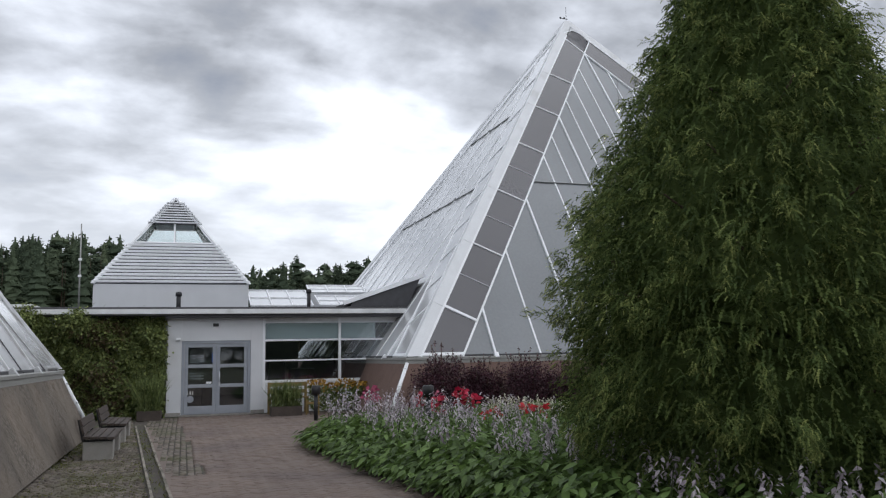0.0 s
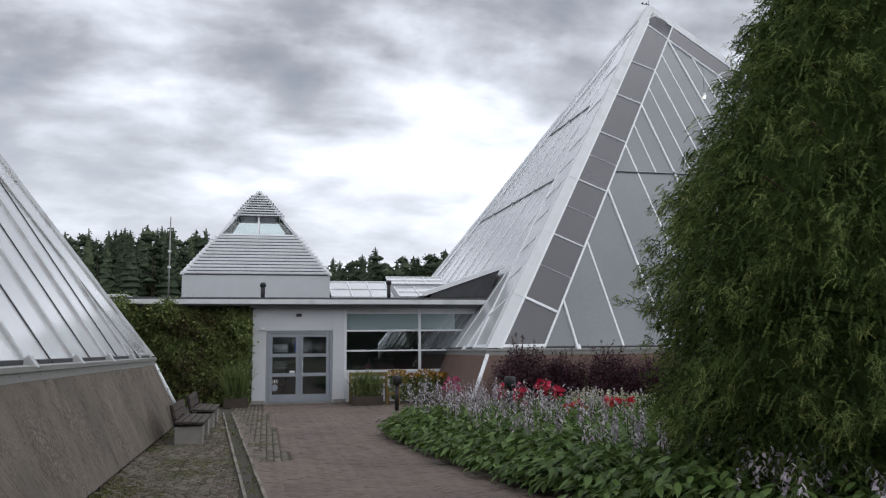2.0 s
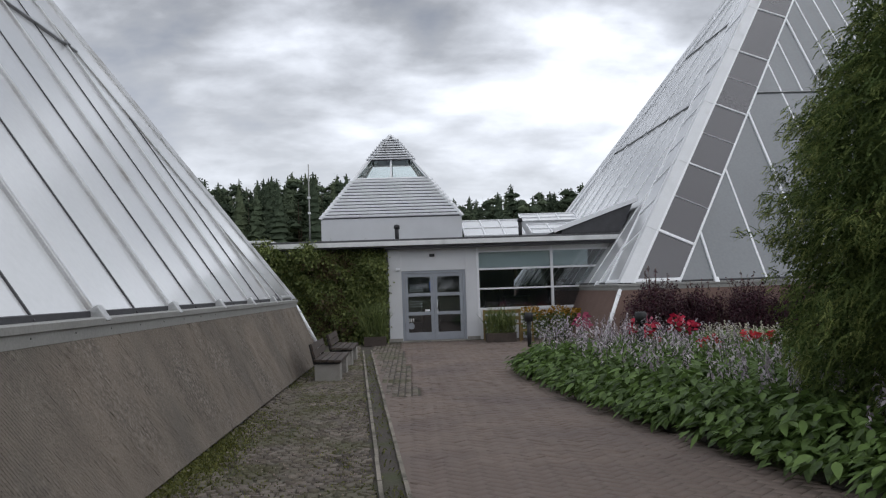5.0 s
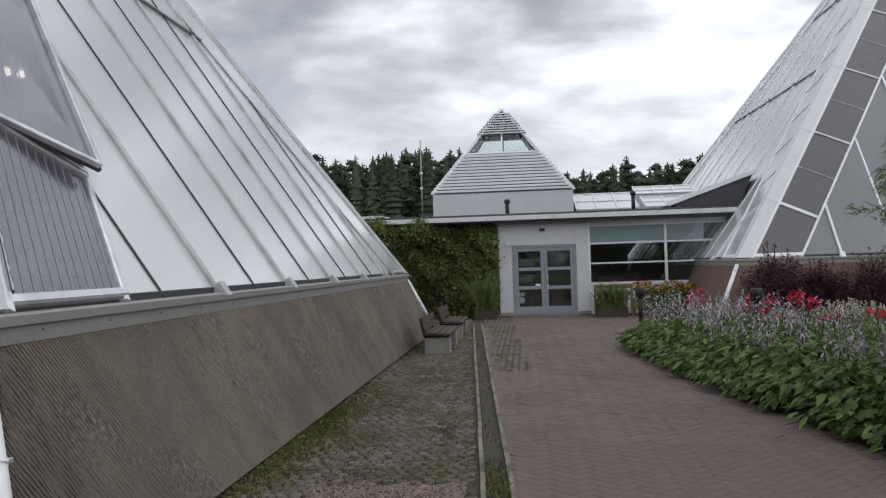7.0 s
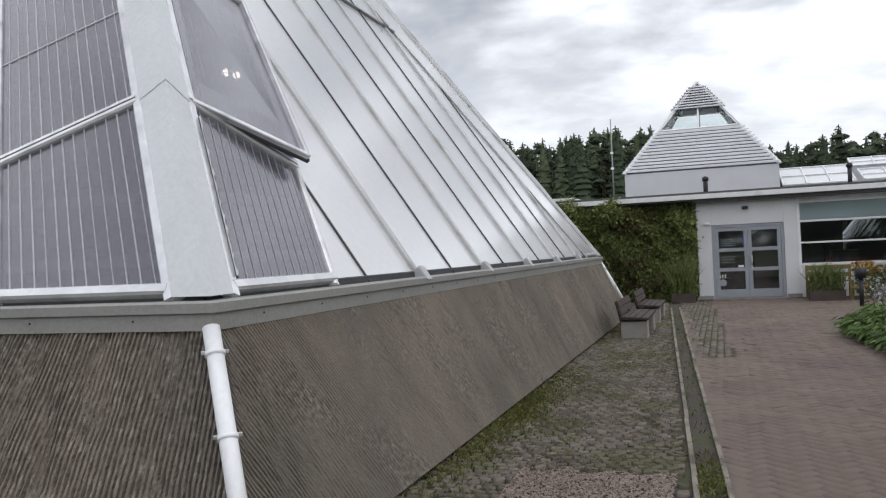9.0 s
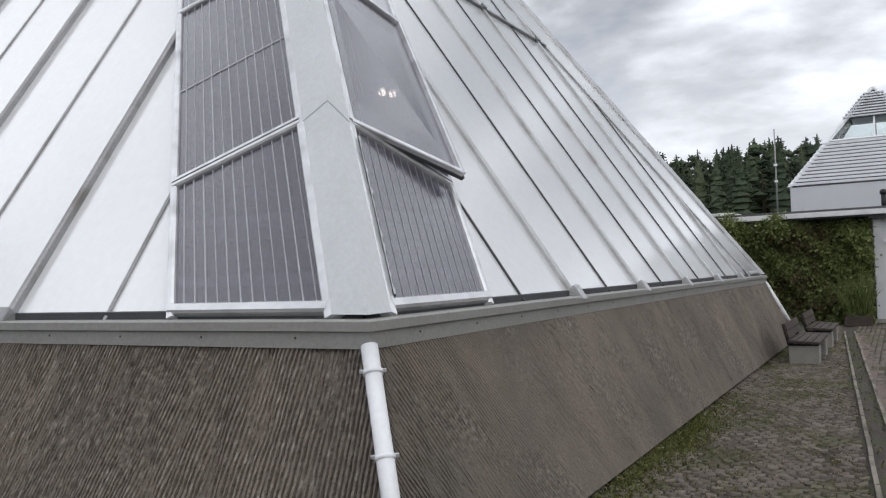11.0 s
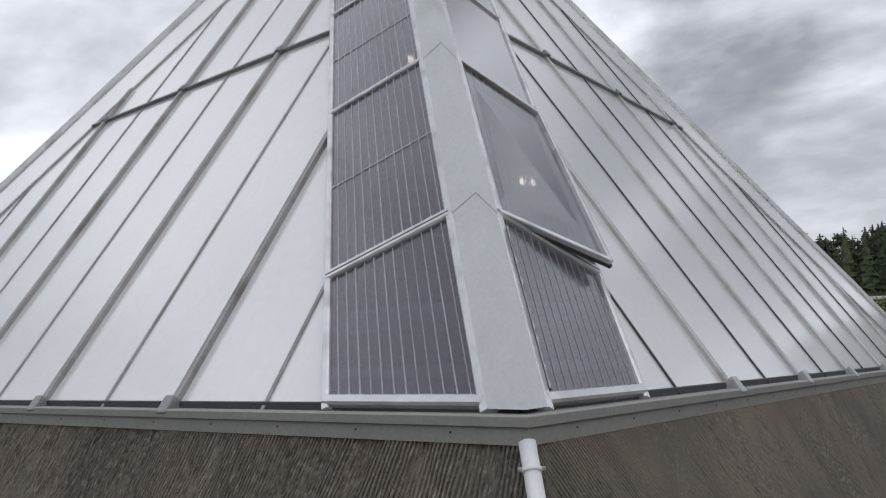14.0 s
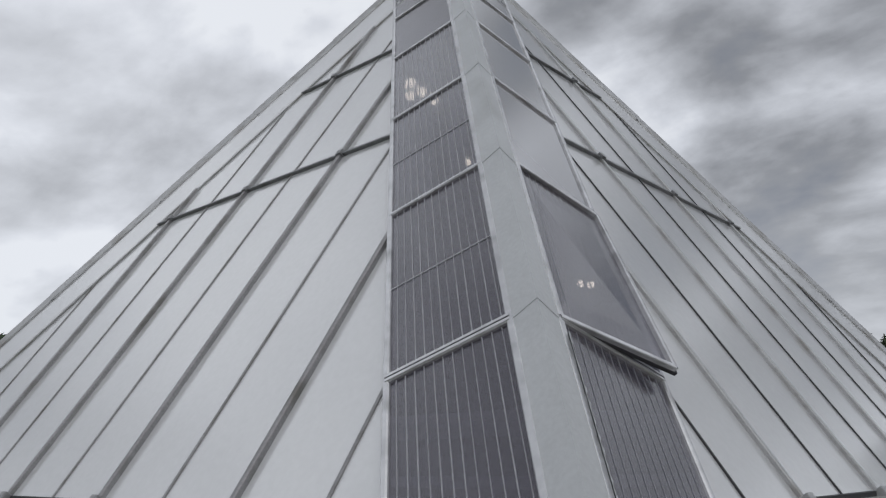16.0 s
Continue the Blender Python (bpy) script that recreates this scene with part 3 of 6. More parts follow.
        steps = [0.135 / rl] + [(u + strip_drop * 0.9) for u in strip_u] + [0.955 if is_near else 0.985]
        for u0, u1 in zip(steps[:-1], steps[1:]):
            rows = []
            for u, lift, dip in ((u0, 0.075, 0.16 if u0 > 0.05 else -0.03), (u1 + 0.003, 0.066, 0.16)):
                b = c + rd * rl * u
                e1, e2 = d * (cap_in + 0.02), dprev * (cap_in + 0.02)
                rows.append([b + e1, b + e1 + nrm * lift, b + nrm * (lift + 0.03) + rd * dip, b + e2 + nrm * lift, b + e2])
            vs = rows[0] + rows[1]
            fs = [(i, i + 5, i + 6, i + 1) for i in range(4)] + [(0, 1, 2, 3, 4), (9, 8, 7, 6, 5)]
            obj("ridge_cap", vs, fs, M_BAR if is_near and f != 1 else cap_mat, top)
        # downpipe at the corner
        b0 = c + Vector((0, 0, -0.03)) + nrm * 0.01
        diag = (out + Vector((-d.x, -d.y, 0)))
        b1 = c + diag * skirt_out + Vector((0, 0, -zb + 0.05))
        hor = diag.normalized()
        pipe = tube("downpipe", [b0 - hor * 0.02, b1 + hor * 0.09], 0.048, M_WHITE, top)
        for w in (0.10, 0.42, 0.76):
            a = b0.lerp(b1, w) + hor * (0.11 * w - 0.02)
            b = b0.lerp(b1, w + 0.016) + hor * (0.11 * w - 0.02)
            tube("pipe_bracket", [a, b], 0.056, M_WHITE, pipe)
            sd = hor.cross(Vector((0, 0, 1))).normalized()
            beam("bracket_ear", a - sd * 0.072, a + sd * 0.072, hor, 0.02, 0.012, M_ALU, pipe)
    return top, apex


def rib(top, o, e, d, out, zb, skirt_out, fine, n):
    """The leaning skirt: concrete with fine flutes running down the slope, worn smooth in patches."""
    length = (e - o).length
    rng = np.random.default_rng(int(abs(o.x * 31 + o.y * 17)) + 5)
    pitch = 0.031
    if fine:
        ribs = int((length + 1.3) / pitch)
        cols, rows_n = ribs * 4, 26
        phase = np.tile(np.array([0.0, 0.46, 0.58, 0.90]), ribs + 1)[: cols + 1]
        s = (np.repeat(np.arange(ribs + 1), 4)[: cols + 1] + phase) / ribs
        top_part = np.tile(np.array([1.0, 1.0, 0.0, 0.0]), ribs + 1)[: cols + 1]
    else:
        cols, rows_n = 60, 2
        s = np.linspace(0, 1, cols + 1)
    down = out * skirt_out + Vector((0, 0, -zb + 0.045))
    nn = d.cross(-down).normalized()
    w = np.linspace(0, 1, rows_n + 1)
    SS, WW = np.meshgrid(s, w)
    x0, x1 = 0 - skirt_out * WW, length + skirt_out * WW
    along = x0 + (x1 - x0) * SS
    flute = along
    if fine:
        # the flutes lean away from the front corner as they run down
        flute = np.where(out.x > 0.5, -1.3 + (length + 1.3) * SS, (length + 1.3) * SS)
        if out.x > 0.5:
            lean_ = 0.45 + 0.35 * np.clip(flute / 1.5, 0, 1)
        else:
            lean_ = -0.26 * np.clip((length - flute) / 1.2, 0, 1)
        along = np.clip(flute + lean_ * WW * 1.27, x0, x1)
    relief = np.zeros_like(along)
    if fine:
        worn = np.zeros_like(along)
        for q in range(170):
            a, b, r1, r2 = rng.uniform(0, length), rng.uniform(0.1, 0.95), rng.uniform(0.04, 0.20), rng.uniform(0.10, 0.45)
            lean = rng.uniform(-0.5, 0.5)
            worn = np.maximum(worn, np.clip(1.35 - np.hypot((along - a - (WW - b) * lean) / r1, (WW - b) / r2), 0, 1))
        worn *= np.clip(0.5 + 0.7 * rng.random(along.shape), 0, 1)
        relief = 0.032 * top_part[None, :] * (1 - 0.85 * worn) * rng.uniform(0.75, 1.0, along.shape) - 0.032 + rng.normal(0, 0.0008, along.shape) * (1 + 5 * worn)
        if out.x > 0.5:
            relief = relief * (0.03 + 0.6 * np.exp(-np.maximum(along, 0) / 0.6)) + rng.normal(0, 0.00012, along.shape) * (1 + 12 * worn)
        joint = np.abs((flute % 2.3) - 0.35) < 0.02
        relief = np.where(joint & (out.x < 0.5), np.minimum(relief, -0.006), relief)
    base = np.array(o)[None, None, :] + along[..., None] * np.array(d) + WW[..., None] * np.array(down) + relief[..., None] * np.array(nn)
    vs = base.reshape(-1, 3).tolist()
    C = cols + 1
    fs = [(r * C + c, (r + 1) * C + c, (r + 1) * C + c + 1, r * C + c + 1) for r in range(rows_n) for c in range(cols)]
    ob = obj("skirt_wall", vs, fs, (M_SKIRT_SIDE if out.x > 0.5 else M_SKIRT) if top.name.startswith("greenhouse_near") else M_SKIRT_RED, top, "fluted concrete skirt, worn and stained", smooth=False)
    # recessed core, coloured near-black to draw the shadow line at the skirt's foot
    back = prism("skirt_shadow_core", [o - nn * 0.06 + Vector((0, 0, -0.02)), e - nn * 0.06 + Vector((0, 0, -0.02)), e + d * skirt_out + down * 1.04 - nn * 0.06, o - d * skirt_out + down * 1.04 - nn * 0.06], nn, 0.2, M_SEAM, top)
    return ob


OPEN_VENTS = {"greenhouse_near": ((1, 0, 1),)}
LB, LZ, LA = 14.75, 1.315, 11.04
near_bars = [(2.25 + 1.08 * i, i % 2 == 1) for i in range(0, 11)]
near, near_apex = greenhouse("greenhouse_near", "pyramid greenhouse with milky panels on a leaning concrete skirt",
    pose(-2.464 - LB, 3.664, 0), LB, LZ, LA, 0.50, 1.50, 0.22, near_bars, (0.408, 0.636), (0.098, 0.268, 0.436, 0.598, 0.742), 0.036, (0, 1),
    # face 0 takes the bars with shade painted in
    [M_BAR_SHADED, M_BAR, M_BAR, M_BAR], [M_BAR_SHADED, M_SEAM, M_SEAM, M_SEAM], [M_PANE] * 4, M_CAP, 0)
FB, FZ, FA = 20.94, 1.42, 14.68
far_bars = [(10.47 + 1.33 * i, i % 2 == 0) for i in range(-6, 7)]
far, far_apex = greenhouse("greenhouse_far", "tall pyramid greenhouse with white bars on a red-brown skirt",
    pose(5.367, 20.12, 0, 0, 0, 0.57), FB, FZ, FA, 0.62, 1.47, 0.31, far_bars, (0.40, 0.64), (0.072, 0.207, 0.343, 0.482, 0.607, 0.73), 0.03, (0, 3),
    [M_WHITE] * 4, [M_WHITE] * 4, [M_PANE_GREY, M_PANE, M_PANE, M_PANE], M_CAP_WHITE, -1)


# ---- tops of the pyramids ----
def louvred_top(top, B, zb, A, u0, count, cap):
    """Horizontal slats that close the tip of a pyramid, over a dark backing."""
    c, b = B / 2, B / 2 * (1 - u0) - 0.12
    ring = [Vector((c + x * b, c + y * b, zb + A * u0)) for x, y in ((-1, -1), (1, -1), (1, 1), (-1, 1))]
    obj("backing", ring + [Vector((c, c, zb + A - 0.2))], [(0, 1, 4), (1, 2, 4), (2, 3, 4), (3, 0, 4), (3, 2, 1, 0)], M_ROOF, top)
    for i in range(count):
        u = u0 + (0.985 - u0) * i / (count - 1)
        h = max(B / 2 * (1 - u) - 0.03, 0.02)
        c, z = B / 2, zb + A * u
        for (x0, y0), (x1, y1) in (((-1, -1), (1, -1)), ((1, -1), (1, 1)), ((1, 1), (-1, 1)), ((-1, 1), (-1, -1))):
            p, q = Vector((c + x0 * h, c + y0 * h, z)), Vector((c + x1 * h, c + y1 * h, z))
            beam("slat", p, q, (0.3 * (q - p).y, -0.3 * (q - p).x, (q - p).length), 0.07, 0.03, cap, top)


louvred_top(far, FB, FZ, FA, 0.895, 14, M_CAP_WHITE)
louvred_top(near, LB, LZ, LA, 0.93, 6, M_WHITE)
vane = tagged(empty("wind_vane", far.matrix_basis @ Matrix.Translation((FB / 2, FB / 2, FZ + FA))), "small metal wind gauge on the pyramid's tip", "weather vane")
tube("mast", [(0, 0, -0.4), (0, 0, 0.65)], 0.009, M_DARK, vane)
tube("arm", [(-0.28, 0, 0.10), (0.06, 0, 0.10)], 0.014, M_DARK, vane)
for sx in (-0.28, -0.10):
    part("cup", bmesh_sphere(0.045, (sx, 0, 0.13)), M_DARK, vane)


# ---- inside the greenhouses ----
def lamp_inside(p, power, up=1.2, rad=0.04):
    g = tagged(empty("grow_lamp", Matrix.Translation(p)), "lit hanging grow lamp inside the greenhouse", "lamp", group="grow lamps")
    bm = bmesh.new()
    bmesh.ops.create_cone(bm, cap_ends=True, segments=16, radius1=0.09, radius2=0.04, depth=0.14, matrix=Matrix.Translation((0, 0, 0.09)))
    housing = part("housing", bm, M_ALU, g)
    part("bulb", bmesh_sphere(rad, (0, 0, -0.01)), power, housing, "glowing bulb")
    tube("cable", [(0, 0, 0.15), (0, 0, up)], 0.008, M_DARK, g, sides=6)


M_BULB = emitter("lamp_glow", (1.0, 0.90, 0.62), 9.0)
for p in ((-8.1, 8.4, 7.45), (-8.55, 8.6, 7.75), (-8.25, 8.3, 7.62), (-7.95, 8.5, 7.30), (-8.4, 8.45, 7.5), (-6.15, 7.15, 5.4), (-4.61, 7.12, 3.62), (-4.66, 7.4, 3.66)):
    lamp_inside(p, M_BULB, 0.45, 0.085 if p[2] > 7 else 0.04)
lamp_inside((15.3, 25.9, 10.55), M_BULB)
for p in ((8.05, 23.6, 3.6), (8.22, 23.6, 3.62)):
    lamp_inside(p, M_BULB, 1.2, 0.022)


def leaf_cloud(name, centres, dirs, length, width, mat, parent=None, seed=1, droop=0.3, label=""):
    """Many small bent leaves in one mesh: each is two quads folded at the middle."""
    rng = np.random.default_rng(seed)
    n = len(centres)
    c, d = np.asarray(centres, float), np.asarray(dirs, float)
    d = d / (np.linalg.norm(d, axis=1, keepdims=True) + 1e-9)
    r = rng.normal(size=(n, 3))
    s = np.cross(d, r)
    s /= np.linalg.norm(s, axis=1, keepdims=True) + 1e-9
    ln = (np.asarray(length) * rng.uniform(0.7, 1.3, n))[:, None]
    wd = (np.asarray(width) * rng.uniform(0.7, 1.3, n))[:, None]
    dn = np.array([0, 0, -1.0])
    mid = c + d * ln * 0.5
    tip = c + d * ln + dn * ln * droop
    v = np.stack([c - s * wd * 0.18, c + s * wd * 0.18, mid - s * wd * 0.5, mid + s * wd * 0.5, tip], 1).reshape(-1, 3)
    me = bpy.data.meshes.new(name)
    k = np.arange(n)[:, None] * 5
    quads = (k + np.array([[0, 1, 3, 2]]))
    tris = (k + np.array([[2, 3, 4]]))
    me.vertices.add(len(v)); me.vertices.foreach_set("co", v.ravel())
    loops = np.concatenate([quads.ravel(), tris.ravel()])
    me.loops.add(len(loops)); me.loops.foreach_set("vertex_index", loops)
    me.polygons.add(2 * n)
    me.polygons.foreach_set("loop_start", np.concatenate([np.arange(n) * 4, n * 4 + np.arange(n) * 3]))
    me.polygons.foreach_set("loop_total", np.concatenate([np.full(n, 4), np.full(n, 3)]))
    me.materials.append(mat)
    me.update(calc_edges=True)
    ob = new(name, me)
    if parent:
        ob.parent = parent
    if label:
        ob["label"] = label
    return ob


M_LEAF_DARK = leaf_material("indoor_leaf", (0.035, 0.055, 0.022), (0.07, 0.11, 0.04))
M_VINE = leaf_material("vine_leaf", (0.150, 0.195, 0.070), (0.36, 0.39, 0.14))
M_VINE_BROWN = leaf_material("brown_vine_leaf", (0.085, 0.062, 0.032), (0.12, 0.10, 0.045))
M_THUJA = leaf_material("thuja_leaf", (0.074, 0.110, 0.037), (0.165, 0.205, 0.064), rough=0.85, through_light=0.4, spec=0.1)
M_THUJA_TIP = leaf_material("thuja_young_tip", (0.15, 0.185, 0.060), (0.29, 0.315, 0.105), rough=0.85, through_light=0.45, spec=0.1)
M_HOSTA = leaf_material("hosta_leaf", (0.090, 0.145, 0.040), (0.175, 0.265, 0.075), rough=0.5)
M_STEM = leaf_material("green_stem", (0.06, 0.08, 0.035), (0.09, 0.11, 0.05))
M_LILAC = leaf_material("pale_lilac_petal", (0.40, 0.335, 0.385), (0.62, 0.58, 0.60))
M_RED = leaf_material("red_petal", (0.46, 0.018, 0.03), (0.60, 0.045, 0.06))
M_CRIMSON = leaf_material("crimson_petal", (0.44, 0.018, 0.055), (0.56, 0.055, 0.10))
M_PINK = leaf_material("pink_petal", (0.36, 0.07, 0.14), (0.45, 0.14, 0.20))
M_CREAM = leaf_material("cream_plume", (0.55, 0.53, 0.42), (0.68, 0.66, 0.55))
M_YELLOW = leaf_material("yellow_petal", (0.34, 0.19, 0.025), (0.48, 0.28, 0.05))
M_BARBERRY = leaf_material("dark_red_leaf", (0.036, 0.013, 0.021), (0.085, 0.024, 0.038), through_light=0.2)
M_GRASS = leaf_material("tall_grass", (0.11, 0.15, 0.05), (0.24, 0.27, 0.10))
M_MOSS = leaf_material("mossy_grass", (0.098, 0.108, 0.030), (0.19, 0.188, 0.052))
M_FOREST = leaf_material("conifer_needles", (0.066, 0.088, 0.058), (0.105, 0.128, 0.076), rough=0.9, through_light=0.1, spec=0.05)

rng = np.random.default_rng(3)
for host, B, zb, A, ox, oy in ((near, LB, LZ, LA, 0, 0), (far, FB, FZ, FA, 0, 0)):
    box("floor_slab", (0.3, 0.3, 0.0), (B - 0.3, B - 0.3, 0.05), M_SOIL, host)
    n = 5200 if host is near else 7000
    q = rng.random((n, 3))
    z = q[:, 2] ** 1.5 * A * 0.52
    half = (B / 2) * (1 - z / A) - 1.3
    cx = B / 2 + (q[:, 0] * 2 - 1) * half
    cy = B / 2 + (q[:, 1] * 2 - 1) * half
    d = rng.normal(size=(n, 3)); d[:, 2] = np.abs(d[:, 2]) * 0.5
    plants = leaf_cloud("indoor_planting", np.stack([cx, cy, z + 0.3], 1), d, 0.55, 0.22, M_LEAF_DARK, None, 11)
    plants.matrix_basis = host.matrix_basis.copy()
    tagged(plants, "dark green tropical plants filling the greenhouse", "plants", kind="stuff")
    # inner steel frame seen through the clear strips
    for f in range(4):
        fr = tagged(empty("inner_frame", host.matrix_basis.copy()), "pale steel rafter inside the greenhouse", "frame", group="inner rafters")
        c = [(0, 0), (B, 0), (B, B), (0, B)][f]
        inn = Vector((B / 2 - c[0], B / 2 - c[1], 0)).normalized()
        p0 = Vector((c[0], c[1], zb)) + inn * 0.7
        beam("rafter", p0, Vector((B / 2, B / 2, zb + A - 1.2)), (-inn.x, -inn.y, 0.7), 0.12, 0.16, M_ALU, fr)
        e2 = Vector([(B, 0), (B, B), (0, B), (0, 0)][f] + (0,))
        o2 = Vector((c[0], c[1], 0))
        dd = (e2 - o2).normalized()
        ii = Vector((-dd.y, dd.x, 0))
        for u in (0.06, 0.30):
            sh = B / 2 * u + 0.35
            beam("purlin", o2 + dd * sh + ii * sh + Vector((0, 0, zb + A * u)), e2 - dd * sh + ii * sh + Vector((0, 0, zb + A * u)), (0, 0, 1), 0.09, 0.09, M_WHITE, fr)

# white heating pipes that run behind the lowest panes
for rise_ in (0.36, 0.78):
    hp = tagged(empty("heating_pipe", near.matrix_basis.copy()), "white heating pipe along the inside of the glass", "pipe", group="heating pipes")
    ins = LB / 2 * rise_ / LA + 0.10
    tube("pipe", [(0.9, ins, LZ + rise_), (LB - ins, ins, LZ + rise_), (LB - ins, LB - 0.9, LZ + rise_)], 0.04, M_WHITE, hp)

# ---- entrance building ----
YF = 24.56
ent = tagged(empty("entrance_building"), "low white entrance building with a flat dark roof", "building")
box("wall", (-14.0, YF + 0.25, 0), (-0.54, YF + 0.45, 2.85), M_RENDER, ent)
box("back_wall", (-14.0, YF + 13.5, 0), (5.0, YF + 13.7, 2.85), M_INSIDE, ent)
box("side_wall", (-14.2, YF + 0.25, 0), (-14.0, YF + 13.7, 2.85), M_RENDER, ent)
box("inner_floor", (-0.5, YF + 0.41, 0.0), (6.3, YF + 13.4, 0.02), M_CONC, ent)
# the roof leaves two openings under the skylights
for x0, x1, y0, y1 in ((-14.2, 2.25, -0.32, 14), (2.25, 4.55, -0.32, 6.0), (2.25, 4.55, 8.2, 14), (4.55, 4.75, -0.32, 14), (4.75, 6.75, -0.32, 5.6), (4.75, 6.75, 7.0, 14)):
    box("roof", (x0, YF + y0, 2.86), (x1, YF + y1, 3.04), M_ROOF, ent)
box("fascia", (-14.2, YF - 0.42, 2.90), (6.62, YF - 0.324, 3.04), M_TRIM, ent, "pale weathered roof edge", 0.012)
box("roof_flashing", (-14.2, YF - 0.405, 3.04), (6.62, YF - 0.20, 3.10), M_ROOF, ent, "dark felt roof edging", 0.012)
box("soffit_board", (-0.6, YF - 0.30, 2.80), (6.6, YF + 0.02, 2.855), M_SEAM, ent)
box("porch_wall", (-0.54, YF, 0), (-0.14, YF + 0.4, 2.80), M_RENDER, ent, bevel=0.01)
box("porch_wall", (1.80, YF, 0), (2.15, YF + 0.4, 2.80), M_RENDER, ent, bevel=0.01)
box("porch_lintel", (-0.14, YF + 0.004, 2.14), (1.80, YF + 0.4, 2.80), M_RENDER, ent)
box("plinth", (-0.57, YF - 0.025, 0), (-0.15, YF + 0.1, 0.11), M_CONC, ent, bevel=0.01)
box("plinth", (1.81, YF - 0.025, 0), (2.20, YF + 0.1, 0.11), M_CONC, ent, bevel=0.01)
box("door_lamp", (0.72, YF - 0.06, 2.55), (0.88, YF - 0.001, 2.64), M_DARK, ent, "small black lamp over the door", 0.01)
box("wall_sensor", (-0.30, YF - 0.10, 2.16), (-0.18, YF - 0.001, 2.23), M_WHITE, ent, "small white wall sensor", 0.01)
box("doorstep", (-0.2, YF - 0.25, 0.0), (1.86, YF + 0.02, 0.035), M_CONC, ent, bevel=0.008)

door = tagged(empty("door_1"), "grey double glazed entrance door, closed", "door", kind="structure")
dy0, dy1 = YF + 0.05, YF + 0.13
for lo, hi in (((-0.138, dy0 - 0.02, 0.036), (-0.06, dy1, 2.138)), ((1.72, dy0 - 0.02, 0.036), (1.798, dy1, 2.138)), ((-0.06, dy0 - 0.02, 2.06), (1.72, dy1, 2.138))):
    box("door_frame", lo, hi, M_DOORFRAME, door, bevel=0.008)
leaves_ = []
for x0, x1 in ((-0.055, 0.827), (0.833, 1.715)):
    bm = bmesh.new()
    for lo, hi in (((x0, dy0, 0.04), (x0 + 0.10, dy1, 2.055)), ((x1 - 0.10, dy0, 0.04), (x1, dy1, 2.055))):
        box_bm(bm, lo, hi, 0.006)
    for z0, z1 in ((0.04, 0.27), (0.79, 0.89), (1.36, 1.46), (1.95, 2.055)):
        box_bm(bm, (x0 + 0.099, dy0 + 0.003, z0), (x1 - 0.099, dy1 - 0.002, z1), 0.006)
    leaf = part("door_leaf", bm, M_DOORFRAME, door)
    leaves_.append(leaf)
    for z0, z1 in ((0.27, 0.79), (0.89, 1.36), (1.46, 1.95)):
        box("glass_pane", (x0 + 0.10, dy0 + 0.04, z0), (x1 - 0.10, dy0 + 0.052, z1), M_GLASS, leaf)
tube("door_handle", [(0.92, dy0 - 0.01, 0.98), (0.92, dy0 - 0.07, 1.0), (0.92, dy0 - 0.07, 1.22), (0.92, dy0 - 0.01, 1.24)], 0.016, M_ALU, leaves_[1], "bright bow handle")
box("lock_plate", (0.90, dy0 - 0.012, 0.83), (0.95, dy0 - 0.001, 0.95), M_ALU, leaves_[1])
# plain pale mark stuck on the lower pane, a notice on the upper one
for k in range(3):
    box("mark_prong", (0.03 + 0.07 * k, dy0 + 0.030, 0.60), (0.06 + 0.07 * k, dy0 + 0.037, 0.70), M_TRIM, leaves_[0], "pale prong of a stuck-on mark")
bm = bmesh.new()
bmesh.ops.create_cone(bm, cap_ends=True, segments=20, radius1=0.10, radius2=0.10, depth=0.006, matrix=Matrix.Translation((0.115, dy0 + 0.033, 0.47)) @ Matrix.Rotation(radians(90), 4, "X"))
part("round_mark", bm, M_DOORFRAME, leaves_[0], "round pale stuck-on mark")
for z in (1.52, 1.58, 1.64, 1.70, 1.20, 1.12, 1.04):
    box("notice_bar", (0.09, dy0 + 0.055, z), (0.50 - 0.1 * (z % 0.3), dy0 + 0.058, z + 0.022), M_TRIM, leaves_[0], "pale bar of small unreadable lettering")
box("notice_sheet", (0.70, dy0 + 0.03, 1.52), (0.725, dy0 + 0.036, 1.80), material("blue_strip", (0.03, 0.10, 0.35), 0.5), leaves_[0], "narrow blue sticker")
box("notice_sheet", (0.55, dy0 + 0.03, 0.90), (0.70, dy0 + 0.036, 0.96), M_WHITE, leaves_[0])

# glazed front beside the porch
win = tagged(empty("window_1"), "long glazed front with white bars and pale blinds", "window", kind="structure")
wy = YF + 0.12
X0, X1 = 2.152, 6.55
for x in (2.19, 4.47):
    box("mullion", (x - 0.04, wy - 0.03, 0.66), (x + 0.04, wy + 0.08, 2.82), M_WHITE, win, bevel=0.006)
for z, h in ((2.10, 0.06), (1.50, 0.05), (0.88, 0.07), (2.64, 0.05)):
    box("window_bar", (X0, wy - 0.024, z), (X1, wy + 0.07, z + h), M_WHITE, win, bevel=0.006)
box("sill_panel", (X0, wy - 0.01, 0.0), (5.25, wy + 0.12, 0.88), M_RENDER, win)
for x0, x1 in ((2.23, 4.43), (4.51, 6.5)):
    for z0, z1 in ((0.95, 1.50), (1.55, 2.10), (2.16, 2.64)):
        box("glass_pane", (x0, wy + 0.02, z0), (x1, wy + 0.032, z1), M_GLASS, win)
    box("blind", (x0, wy + 0.045, 2.17), (x1 - (0.9 if x1 > 5 else 0), wy + 0.053, 2.70), M_BLIND, win, "pale green pulled-down blind")
box("head_panel", (X0, wy + 0.0, 2.69), (X1, wy + 0.10, 2.86), M_TRIM, win)
